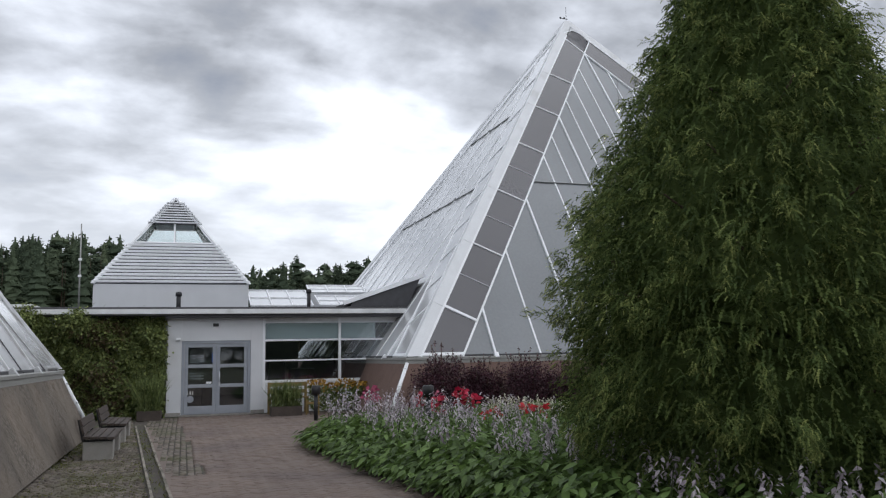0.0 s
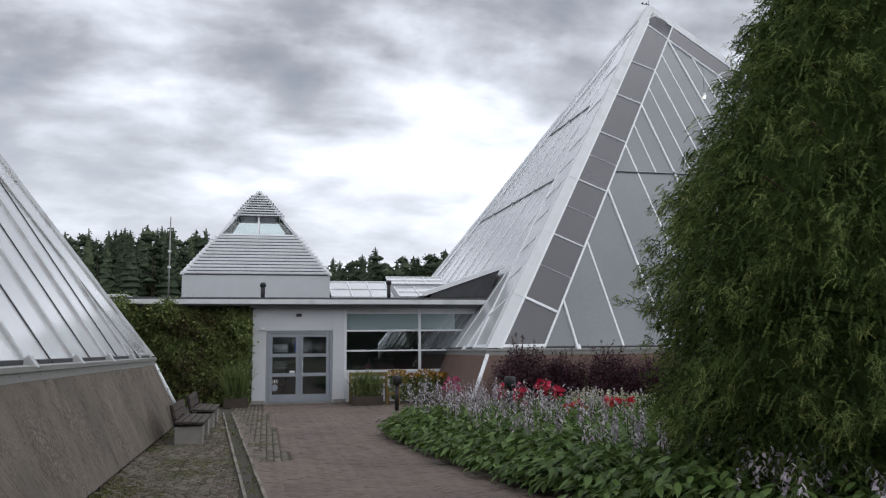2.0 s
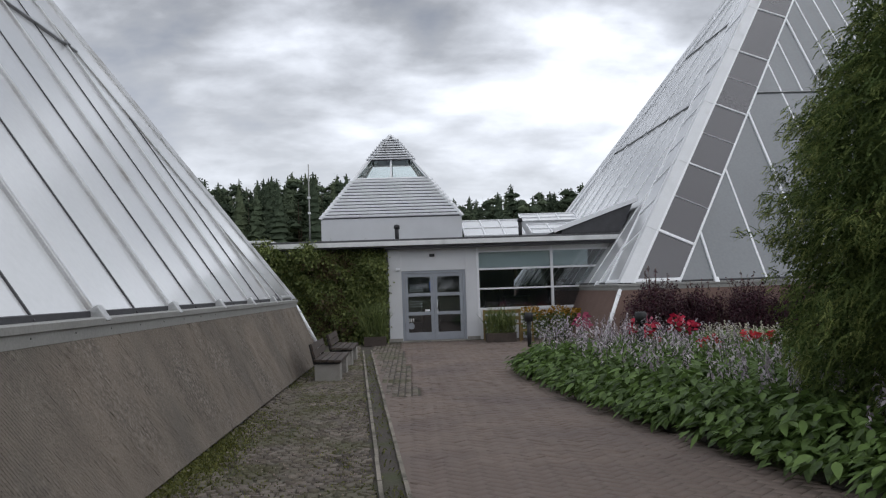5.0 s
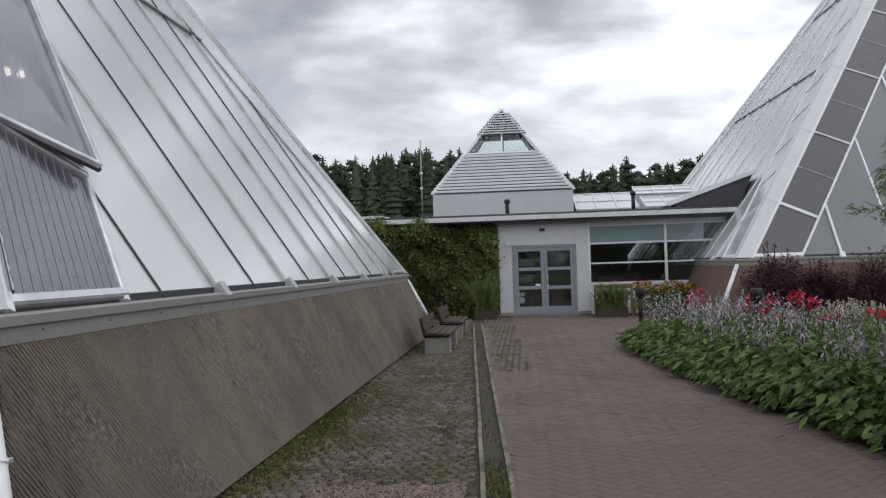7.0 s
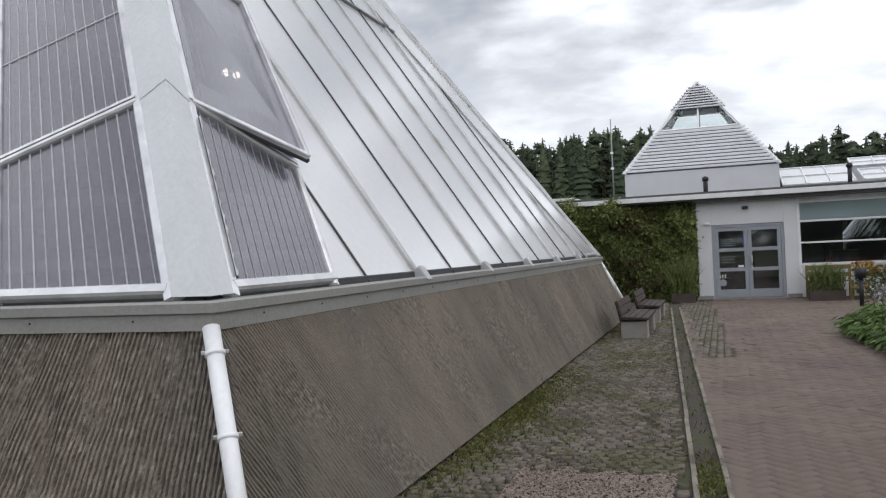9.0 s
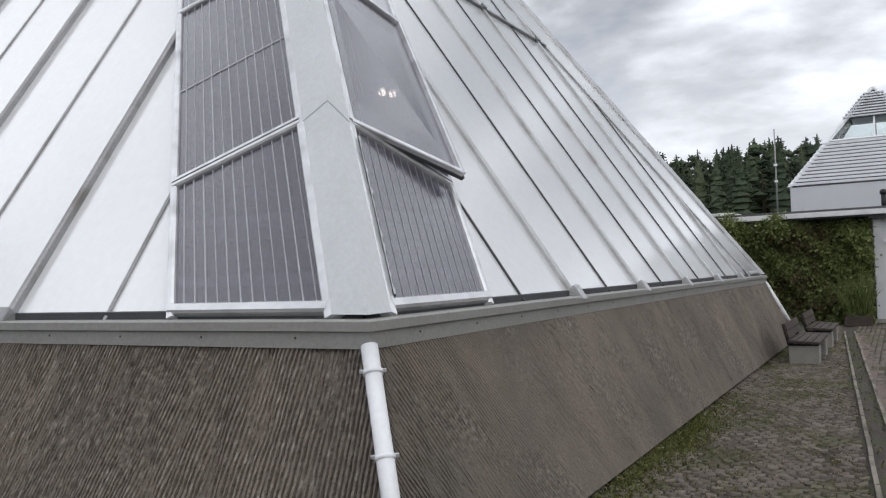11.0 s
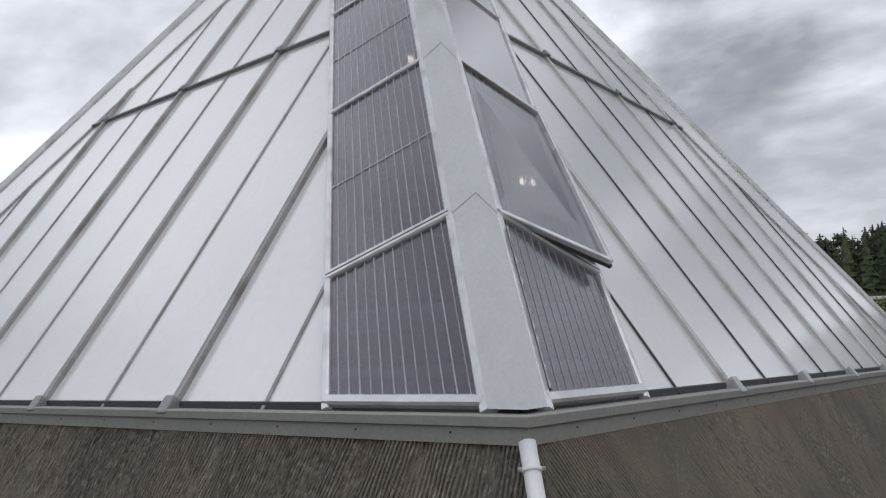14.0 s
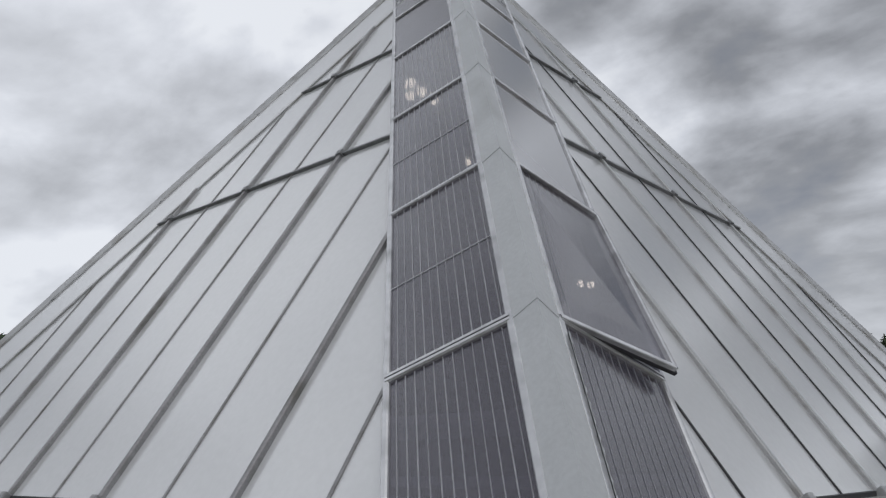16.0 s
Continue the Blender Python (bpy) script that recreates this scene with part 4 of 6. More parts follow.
# things seen dimly inside
for i, (x, z, w, h) in enumerate(((2.6, 0.0, 0.5, 1.5), (3.3, 0.0, 0.8, 1.2), (4.9, 0.0, 0.7, 1.7), (0.5, 0.0, 0.6, 1.1))):
    cab = tagged(empty("display_cabinet", pose(x, YF + 2.6 + 0.3 * i, 0.02)), "dark wooden display cabinet inside the hall", "cabinet", group="hall cabinets")
    box("carcass", (0, 0, 0), (w, 0.4, h), M_WOOD, cab, bevel=0.01)
    box("top_board", (-0.03, -0.03, h), (w + 0.03, 0.43, h + 0.03), M_CONC, cab, bevel=0.005)

# raised link roof against the tall greenhouse
link = tagged(empty("link_roof"), "dark gable of the link roof with a white edge", "roof")
gy = YF - 0.30
prism("gable", [(4.72, gy, 3.115), (6.55, gy, 3.115), (6.95, gy, 3.99), (4.78, gy, 3.22)], (0, -1, 0), 0.12, M_SEAM, link)
prism("link_sheet", [(4.52, gy - 0.05, 3.19), (7.04, gy - 0.05, 4.06), (7.04, gy + 9, 4.06), (4.52, gy + 9, 3.19)], Vector((-0.326, 0, 0.945)), 0.05, M_ROOF, link)
beam("edge_board", (4.50, gy - 0.02, 3.21), (7.10, gy - 0.02, 4.11), (0, -1, 0), 0.14, 0.05, M_WHITE, link)

# ---- roof pyramid ----
small = tagged(empty("roof_pyramid"), "small white louvred roof pyramid with a glazed band", "roof lantern")
SX, SY, SH, SZ, SA = -0.49, YF + 4.97 + 2.57, 2.57, 4.22, 7.75 - 4.22
box("base_wall", (SX - SH, SY - SH, 3.04), (SX + SH, SY + SH, SZ), M_RENDER, small, bevel=0.01)
box("kerb", (SX - SH - 0.05, SY - SH - 0.05, 3.04), (SX + SH + 0.05, SY + SH + 0.05, 3.30), M_ROOF, small)
sides = (((-1, -1), (1, -1)), ((1, -1), (1, 1)), ((1, 1), (-1, 1)), ((-1, 1), (-1, -1)))


def ring_beam(name, z, half, w, h, mat, tilt=0.5):
    for (x0, y0), (x1, y1) in sides:
        p, q = Vector((SX + x0 * half, SY + y0 * half, z)), Vector((SX + x1 * half, SY + y1 * half, z))
        dd = (q - p).normalized()
        beam(name, p, q, (tilt * dd.y, -tilt * dd.x, 1), w, h, mat, small)


for i in range(12):
    z = SZ + 0.07 + 0.128 * i
    ring_beam("slat", z, SH * (1 - (z - SZ) / SA) + 0.055, 0.085, 0.068, M_WHITE, 0.15)
for i in range(9):
    z = 6.66 + 0.108 * i
    ring_beam("slat", z, SH * (1 - (z - SZ) / SA) + 0.12, 0.085, 0.036, M_WHITE, 0.15)
M_BACK = material("grey_backing", (0.12, 0.123, 0.13), 0.7)
for (x0, y0), (x1, y1) in sides:
    def sp(x, y, z, inset=0.05):
        hh = SH * (1 - (z - SZ) / SA) - inset
        return Vector((SX + x * hh, SY + y * hh, z))
    dd = Vector((x1 - x0, y1 - y0, 0)).normalized()
    nn = Vector((dd.y * SA, -dd.x * SA, SH)).normalized()
    prism("backing", [sp(x0, y0, SZ), sp(x1, y1, SZ), sp(x1, y1, 5.78), sp(x0, y0, 5.78)], nn, 0.03, M_BACK, small)
    prism("backing", [sp(x0, y0, 6.62), sp(x1, y1, 6.62), sp(x1, y1, 7.70), sp(x0, y0, 7.70)], nn, 0.02, M_BACK, small)
    prism("cap_lining", [sp(x0, y0, 6.63, 0.12), sp(x1, y1, 6.63, 0.12), sp(x1, y1, 7.55, 0.12), sp(x0, y0, 7.55, 0.12)], nn, 0.015, M_WHITE, small)
    a0, a1, b0, b1 = sp(x0, y0, 5.82), sp(x1, y1, 5.82), sp(x0, y0, 6.60), sp(x1, y1, 6.60)
    m0, m1 = (a0 + a1) / 2, (b0 + b1) / 2
    prism("glass_pane", [a0, m0, m1, b0], nn, 0.012, M_CLEAR, small)
    prism("glass_pane", [m0, a1, b1, m1], nn, 0.012, M_CLEAR, small)
    beam("mullion", m0, m1, nn, 0.06, 0.05, M_WHITE, small)
    beam("sill", a0, a1, nn, 0.07, 0.05, M_WHITE, small)
    beam("hip", sp(x0, y0, SZ, -0.01), sp(x0, y0, 7.74, 0.0), Vector((x0, y0, 0.8)), 0.12, 0.07, M_WHITE, small)

# ---- things on the roof ----
def roof_vent(x, y, z1, r):
    v = tagged(empty("roof_vent", pose(x, y, 3.04)), "short black roof vent pipe with a cap", "vent pipe", group="roof vents")
    tube("pipe", [(0, 0, 0), (0, 0, z1)], r * 0.7, M_DARK, v)
    tube("cap", [(0, 0, z1 - 0.12), (0, 0, z1 - 0.02), (0, 0, z1 + 0.02)], [r, r, r * 0.5], M_DARK, v)


roof_vent(-0.27, YF + 1.97, 0.66, 0.10)
roof_vent(3.94, YF + 2.97, 0.85, 0.09)
pole = tagged(empty("aerial_pole", pose(-3.72, YF + 7, 3.04)), "thin grey aerial pole standing on the roof", "pole")
tube("mast", [(0, 0, 0), (0, 0, 3.55)], [0.035, 0.02], M_GUTTER, pole)
for z in (1.6, 2.2):
    box("clamp", (-0.06, -0.05, z), (0.05, 0.05, z + 0.08), M_WHITE, pole)


def skylight(x0, x1, y0, y1, z0, z1, n, name_label):
    s = tagged(empty("skylight", pose(x0, y0, 0)), name_label, "skylight", group="roof skylights")
    w, d = x1 - x0, y1 - y0
    for lo, hi in (((0, 0, 3.04), (w, 0.08, z0)), ((0, d - 0.08, 3.04), (w, d, z0 + 0.02)), ((0, 0.08, 3.04), (0.08, d - 0.08, z0)), ((w - 0.08, 0.08, 3.04), (w, d - 0.08, z0))):
        box("curb", lo, hi, M_RENDER, s)
    up = Vector((0, d, z1 - z0))
    nn = Vector((1, 0, 0)).cross(up).normalized()
    for i in range(n):
        for j in range(2):
            p = Vector((w * i / n + 0.02, 0, z0 + 0.02)) + up * (0.5 * j + 0.01)
            q = Vector((w * (i + 1) / n - 0.02, 0, z0 + 0.02)) + up * (0.5 * j + 0.01)
            prism("glass_pane", [p, q, q + up * 0.47, p + up * 0.47], nn, 0.012, M_PANE, s)
    for i in range(n + 1):
        p = Vector((w * i / n, 0, z0 + 0.02))
        beam("bar", p, p + up, nn, 0.05, 0.05, M_WHITE, s)
    for u in (0, 0.5, 1):
        p = Vector((0, 0, z0 + 0.02)) + up * u
        beam("rail", p, p + Vector((w, 0, 0)), nn, 0.05, 0.04, M_WHITE, s)


skylight(2.25, 4.55, YF + 6.0, YF + 8.2, 3.5, 4.25, 3, "low sloping roof skylight with white bars")
skylight(4.75, 7.1, YF + 5.6, YF + 7.0, 3.5, 3.95, 3, "low sloping roof skylight with white bars")
skylight(4.75, 7.1, YF + 8.4, YF + 9.2, 4.2, 4.55, 3, "raised narrow roof skylight with white bars")
for x0, x1, z in ((-5.9, -4.3, 3.30), (-9.5, -5.5, 3.46)):
    up_ = tagged(empty("roof_upstand"), "low pale roof edge behind the parapet", "roof edge", group="roof upstands")
    box("upstand", (x0, YF + 1.5, 3.04), (x1, YF + 3.0, z), M_TRIM, up_, bevel=0.02)


# ---- vine on the wall ----
def vine(x0, x1, n, mat, seed, thin=0.0):
    r = np.random.default_rng(seed)
    x = r.uniform(x0, x1, n)
    topz = 2.86 + 0.16 * np.sin(x * 2.3) + 0.12 * np.sin(x * 6.1 + 1) + 0.08 * np.sin(x * 15) + 0.06 * np.clip((-2.4 - x) / 0.8, 0, 1)
    topz = np.where(x > -2.6, np.minimum(topz, 2.80), topz)
    z = topz * (1 - r.random(n) ** 1.15 * 0.99)
    bulge = 0.30 + 0.16 * np.sin(x * 3.1 + z * 1.3) + 0.10 * np.sin(z * 5 + x * 4.7) + 0.10 * np.sin(x * 11 + z * 8)
    bulge = bulge * np.clip((topz - z) * 2.5, 0.15, 1)
    y = YF + 0.22 - bulge * r.uniform(0.45, 1.1, n) - 0.05 - 0.5 * np.clip((-2.2 - x) / 0.6, 0, 1) * np.clip((z - 2.2) / 0.5, 0, 1)
    d = np.stack([r.normal(0, 0.7, n), -np.abs(r.normal(0.6, 0.4, n)), r.normal(-0.35, 0.5, n)], 1)
    return np.stack([x, y, z], 1), d


def clumped(c, d, each, spread, seed):
    """Leaves gathered into small overlapping clumps round the given places."""
    r = np.random.default_rng(seed)
    c, d = np.repeat(c, each, 0), np.repeat(d, each, 0)
    off = r.normal(0, spread, c.shape)
    off[:, 1] = -np.abs(off[:, 1]) * 0.8
    return c + off, d * 0.5 + off / spread * 0.6 + r.normal(0, 0.45, c.shape)


creeper = tagged(empty("wall_creeper"), "dense green climbing plant covering the white wall", "climbing plant")
c, d = vine(-5.2, -0.60, 9000, M_VINE, 21)
leaf_cloud("foliage", c + np.array([0, 0.07, 0]), d, 0.12, 0.10, M_VINE, creeper, 22, droop=0.15)
c, d = vine(-5.2, -0.66, 1700, M_VINE, 26)
c, d = clumped(c, d, 26, 0.075, 27)
leaf_cloud("leaf_clump", c, d, 0.068, 0.062, M_VINE, creeper, 28, droop=0.2)
c, d = vine(-4.9, -1.6, 420, M_VINE_BROWN, 23)
keep = (c[:, 2] < 2.6) & (np.sin(c[:, 0] * 2.1) + np.sin(c[:, 2] * 2.7) > 0.1)
c, d = clumped(c[keep], d[keep], 22, 0.10, 29)
leaf_cloud("brown_foliage", c, d, 0.085, 0.075, M_VINE_BROWN, creeper, 24, label="patch of browned leaves")
rr = np.random.default_rng(25)
for i in range(9):
    x = -4.8 + 0.5 * i + rr.uniform(-0.15, 0.15)
    tube("stem", [(x, YF + 0.16, 0), (x + rr.uniform(-0.2, 0.2), YF + 0.15, 1.3), (x + rr.uniform(-0.4, 0.4), YF + 0.17, 2.7)], [0.03, 0.02, 0.01], M_BARK, creeper, sides=6)
for i in range(10):
    x = -3.9 + 0.32 * i
    p = Vector((x, YF - 0.3, 3.0))
    q = p + Vector((rr.uniform(-0.2, 0.2), rr.uniform(-0.1, 0.1), rr.uniform(0.1, 0.32)))
    tube("shoot", [p - Vector((0, 0, 0.3)), p, q], [0.008, 0.006, 0.003], M_STEM, creeper, sides=5)


# ---- benches ----
def bench(y):
    b = tagged(empty("bench", pose(-1.62, y, 0)), "brown slatted bench on square concrete blocks by the skirt", "bench", group="benches along the skirt")
    for y0 in (0.0, 1.35):
        box("support_block", (0.0, y0, 0), (0.46, y0 + 0.36, 0.30), M_CONC, b, "pale concrete block", 0.015)
    for i in range(4):
        box("seat_slat", (0.0 + 0.122 * i, -0.06, 0.33 + 0.008 * (3 - i)), (0.112 + 0.122 * i, 1.78, 0.375 + 0.008 * (3 - i)), M_WOOD, b, bevel=0.008)
    for y0 in (0.05, 1.45):
        box("bearer", (0.02, y0, 0.30), (0.45, y0 + 0.08, 0.33), M_DARK, b)
        prism("back_post", [(-0.02, y0, 0.30), (0.04, y0, 0.30), (-0.05, y0, 0.66), (-0.10, y0, 0.66)], (0, -1, 0), 0.05, M_DARK, b)
    for i in range(2):
        z = 0.44 + 0.125 * i
        prism("back_slat", [(0.03 - 0.03 * i, -0.06, z), (0.03 - 0.03 * i, 1.78, z), (-0.005 - 0.03 * i, 1.78, z + 0.11), (-0.005 - 0.03 * i, -0.06, z + 0.11)], (0.95, 0, 0.3), 0.035, M_WOOD, b)


bench(14.55)
bench(17.45)


# ---- planters and their plants ----
def planter(x0, x1, y, lab, grass_h, n, seed):
    p = tagged(empty("planter"), lab, "planter", group="planters by the entrance")
    box("box_front", (x0, y, 0), (x1, y + 0.05, 0.26), M_WOOD, p, bevel=0.008)
    box("box_back", (x0, y + 0.45, 0), (x1, y + 0.50, 0.26), M_WOOD, p, bevel=0.008)
    box("box_side", (x0, y + 0.051, 0), (x0 + 0.05, y + 0.449, 0.26), M_WOOD, p, bevel=0.008)
    box("box_side", (x1 - 0.05, y + 0.051, 0), (x1, y + 0.449, 0.26), M_WOOD, p, bevel=0.008)
    box("soil", (x0 + 0.05, y + 0.05, 0.02), (x1 - 0.05, y + 0.45, 0.22), M_SOIL, p)
    r = np.random.default_rng(seed)
    c = np.stack([r.uniform(x0 + 0.06, x1 - 0.06, n), r.uniform(y + 0.06, y + 0.44, n), np.full(n, 0.2)], 1)
    d = np.stack([r.normal(0, 0.20, n), r.normal(0, 0.2, n), np.ones(n)], 1)
    g = leaf_cloud("grass", c, d, grass_h, 0.02, M_GRASS, p, seed + 1, droop=0.18)
    nl = n * 2
    c = np.stack([r.uniform(x0 - 0.02, x1 + 0.02, nl), r.uniform(y - 0.02, y + 0.5, nl), 0.25 + grass_h * 0.75 * r.random(nl) ** 1.3], 1)
    leaf_cloud("leaves", c, r.normal(size=(nl, 3)), 0.09, 0.035, M_GRASS, p, seed + 2)


planter(-1.25, -0.62, YF - 1.3, "brown planter with a tall feathery green plant", 1.15, 260, 31)
planter(2.25, 3.10, 23.0, "brown planter with tall grassy plants by the porch", 0.85, 300, 34)
yb = tagged(empty("yellow_bench", pose(2.25, 24.0, 0)), "yellow wooden bench under the glazed front", "bench")
M_YWOOD = material("yellow_wood", (0.20, 0.135, 0.04), 0.6, 0, 0.12, 4, 0.1, 40)
for z in (0.58, 0.78):
    box("back_rail", (0, 0, z), (1.12, 0.04, z + 0.11), M_YWOOD, yb, bevel=0.006)
for x in (0.0, 1.06):
    box("post", (x, 0.041, 0), (x + 0.06, 0.10, 0.90), M_YWOOD, yb, bevel=0.006)
    box("front_leg", (x, -0.42, 0), (x + 0.06, -0.36, 0.46), M_YWOOD, yb, bevel=0.006)
for i in range(4):
    box("seat_board", (0, -0.44 + 0.11 * i, 0.46), (1.12, -0.34 + 0.11 * i, 0.49), M_YWOOD, yb, bevel=0.006)


def flower_patch(name, label, cat, x0, x1, y0, y1, z0, z1, n, leaf, petal, size, seed, group=""):
    """A low clump: leafy base, blossoms on top."""
    o = tagged(empty(name), label, cat, group)
    r = np.random.default_rng(seed)
    c = np.stack([r.uniform(x0, x1, n), r.uniform(y0, y1, n), z0 + (z1 - z0) * 0.8 * r.random(n)], 1)
    d = r.normal(size=(n, 3)); d[:, 2] = np.abs(d[:, 2])
    leaf_cloud("leaves", c, d, 0.14, 0.05, leaf, o, seed)
    m = n // 2
    c = np.stack([r.uniform(x0, x1, m), r.uniform(y0, y1, m), z1 - (z1 - z0) * 0.3 * r.random(m) ** 2], 1)
    leaf_cloud("blossom", c, r.normal(size=(m, 3)), size, size * 0.8, petal, o, seed + 1, label="")
    return o


for i in range(4):
    flower_patch("marigold", "yellow flowering clump in front of the glazed front", "flowers", 3.35 + 0.42 * i, 3.85 + 0.42 * i, 23.3, 23.9, 0.1, 0.95 - 0.1 * (i % 2), 260, M_GRASS, M_YELLOW, 0.075, 40 + 2 * i, "yellow flowers")
grate = tagged(empty("wooden_crate"), "open yellowish wooden frame beside the planter", "frame")
for x in (3.2, 3.55):
    box("upright", (x, 23.0, 0), (x + 0.03, 23.03, 0.85), M_YWOOD, grate)
box("crosspiece", (3.2, 22.975, 0.30), (3.59, 22.998, 0.36), M_YWOOD, grate)

# ---- flower bed ----
# the bed's edge along the path, as x for a given y
EDGE_Y = np.array([-2.0, 3.0, 5.0, 6.8, 8.2, 9.5, 11.0, 13.0, 14.6, 15.6, 16.2, 17.5, 19.4])
EDGE_X = np.array([5.2, 4.0, 3.40, 3.02, 2.78, 2.58, 2.38, 2.18, 2.10, 2.16, 2.42, 2.9, 3.15])
edge = lambda y: np.interp(y, EDGE_Y, EDGE_X)
ys = np.linspace(-2, 19.4, 60)
vs, fs = [], []
for y in ys:
    x = float(edge(y))
    for k, z in ((0.10, 0.0), (0.22, 0.05), (0.7, 0.08), (16.0, 0.10)):
        vs.append((x + k, float(y), z))
for i in range(len(ys) - 1):
    fs += [(4 * i + j, 4 * i + j + 1, 4 * i + j + 5, 4 * i + j + 4) for j in range(3)]
bed = tagged(obj("flower_bed", vs, fs, M_SOIL), "dark soil of the flower bed beside the path", "flower bed", kind="structure")


def hosta_leaves(count, seed):
    """Broad pointed leaves in clumps, arching outwards over the path's edge."""
    r = np.random.default_rng(seed)
    V, Q, T = [], [], []
    prof = np.array([(0.0, 0.02), (0.18, 0.36), (0.42, 0.50), (0.72, 0.33), (1.0, 0.0)])
    base = 0
    for cl in range(count):
        y = 3.4 + 12.6 * r.random() ** 1.15
        depth = r.random() ** 1.25
        x = float(edge(y)) + 0.03 + 2.0 * depth
        size = 0.8 + 0.4 * r.random()
        hgt = (0.19 + 0.22 * min(depth * 4, 1.0)) * size
        for lf in range(19):
            a = r.uniform(0, 2 * math.pi)
            dx, dy = math.cos(a), math.sin(a)
            rad = r.uniform(0.03, 0.22) * size
            ln, wd = r.uniform(0.095, 0.145) * size, r.uniform(0.052, 0.08) * size
            z = hgt * r.uniform(0.25, 1.05)
            tilt = r.uniform(-0.55, 0.15)
            roll = r.normal(0, 0.25)
            o = np.array([x + dx * rad, y + dy * rad, z + 0.05])
            f = np.array([dx, dy, tilt]); f /= np.linalg.norm(f)
            s = np.array([-dy, dx, roll])
            for t, w in prof:
                drop = -0.35 * ln * t * t
                c = o + f * ln * t + np.array([0, 0, drop])
                V += [c - s * wd * w, c + np.array([0, 0, -0.18 * wd * (w > 0.1)]), c + s * wd * w]
            for j in range(4):
                b = base + 3 * j
                Q += [(b, b + 1, b + 4, b + 3), (b + 1, b + 2, b + 5, b + 4)]
            base += 15
    return V, Q


V, Q = hosta_leaves(1150, 51)
tagged(obj("hosta_leaves", V, Q, M_HOSTA, smooth=True), "broad green hosta leaves edging the path", "plants", kind="stuff")


def spikes(name, label, count, region, height, mat, seed, bells=10, size=0.05):
    """Slender upright stems with hanging pale bells."""
    r = np.random.default_rng(seed)
    st_c, st_d, fl_c, fl_d, ln = [], [], [], [], []
    for i in range(count):
        x, y = region(r)
        h = height * r.uniform(0.72, 1.12)
        lean = r.normal(0, 0.10, 2)
        st_c.append((x, y, 0.1)); st_d.append((lean[0], lean[1], 1)); ln.append(h)
        for b in range(bells):
            t = 0.58 + 0.42 * b / bells
            fl_c.append((x + lean[0] * h * t + r.normal(0, 0.012), y + lean[1] * h * t + r.normal(0, 0.012), 0.1 + h * t))
            a = r.uniform(0, 6.28)
            fl_d.append((math.cos(a), math.sin(a), r.uniform(-1.2, 0.1)))
    o = tagged(empty(name), label, "flowers", kind="stuff")
    rr2 = np.array(ln)
    leaf_cloud("stems", st_c, st_d, rr2 * 0.97, 0.014, M_STEM, o, seed + 1, droop=0.0)
    leaf_cloud("bells", fl_c, fl_d, size, size * 0.55, mat, o, seed + 2, droop=0.35)
    return o


def far_region(r):
    y = 9.5 + 8.2 * r.random() ** 0.8
    return float(edge(y)) + 0.45 + 2.6 * r.random() ** 1.2, y


def mid_region(r):
    y = r.uniform(5.6, 10.5)
    return float(edge(y)) + 0.75 + 1.0 * r.random(), y


def near_region(r):
    y = r.uniform(4.0, 6.2)
    return float(edge(y)) + 0.35 + 1.6 * r.random(), y


r = np.random.default_rng(58)
n = 16000
gy = r.uniform(8.5, 18.0, n)
gx = edge(gy) + 1.7 + 4.2 * r.random(n)
d = r.normal(size=(n, 3)); d[:, 2] = np.abs(d[:, 2])
tagged(leaf_cloud("bed_greens", np.stack([gx, gy, 0.1 + 0.32 * r.random(n)], 1), d, 0.14, 0.055, M_HOSTA, None, 59), "low leafy greens filling the back of the bed", "plants", kind="stuff")
spikes("hosta_flowers", "pale lilac hosta flower spikes over the leaves", 270, far_region, 0.80, M_LILAC, 61)
spikes("hosta_flowers", "pale lilac hosta flower spikes near the conifer", 85, mid_region, 0.66, M_LILAC, 65)
spikes("hosta_flowers", "pale lilac hosta flower spikes under the conifer", 46, near_region, 0.60, M_LILAC, 69, 11, 0.055)


def lily(x, y, h, seed, mat, lab):
    o = tagged(empty("lily", pose(x, y, 0.08)), lab, "flower", group="lilies in the bed")
    r = np.random.default_rng(seed)
    tube("stem", [(0, 0, 0), (0.02, 0, h * 0.5), (0, 0, h)], 0.012, M_STEM, o, sides=5)
    n = 40
    leaf_cloud("leaves", np.stack([np.zeros(n), np.zeros(n), r.uniform(0.1, h * 0.8, n)], 1), np.stack([r.normal(size=n), r.normal(size=n), r.uniform(0, 0.8, n)], 1), 0.2, 0.03, M_HOSTA, o, seed)
    n = 34
    a = r.uniform(0, 6.28, n)
    c = np.stack([0.12 * np.cos(a) * r.random(n), 0.12 * np.sin(a) * r.random(n), h - 0.16 + r.uniform(-0.10, 0.20, n)], 1)
    leaf_cloud("bloom", c, np.stack([np.cos(a), np.sin(a), r.uniform(-0.3, 0.9, n)], 1), 0.14, 0.10, mat, o, seed + 1, droop=0.25)


for i, (x, y, h) in enumerate(((4.62, 16.0, 0.72), (4.78, 15.7, 0.64), (5.45, 16.2, 0.76), (5.62, 16.0, 0.66), (5.45, 14.3, 0.44), (6.45, 15.0, 0.46), (6.62, 14.8, 0.44))):
    if i < 4:
        lily(x, y, h, 80 + 3 * i, M_CRIMSON, "tall crimson lily in full bloom")
    else:
        lily(x, y, h, 80 + 3 * i, M_RED, "red lily in full bloom")
for i, (x, y, h) in enumerate(((3.75, 17.2, 0.80), (4.9, 16.3, 0.74))):
    lily(x, y, h, 120 + 3 * i, M_PINK, "dull pink lily among the lilac spikes")


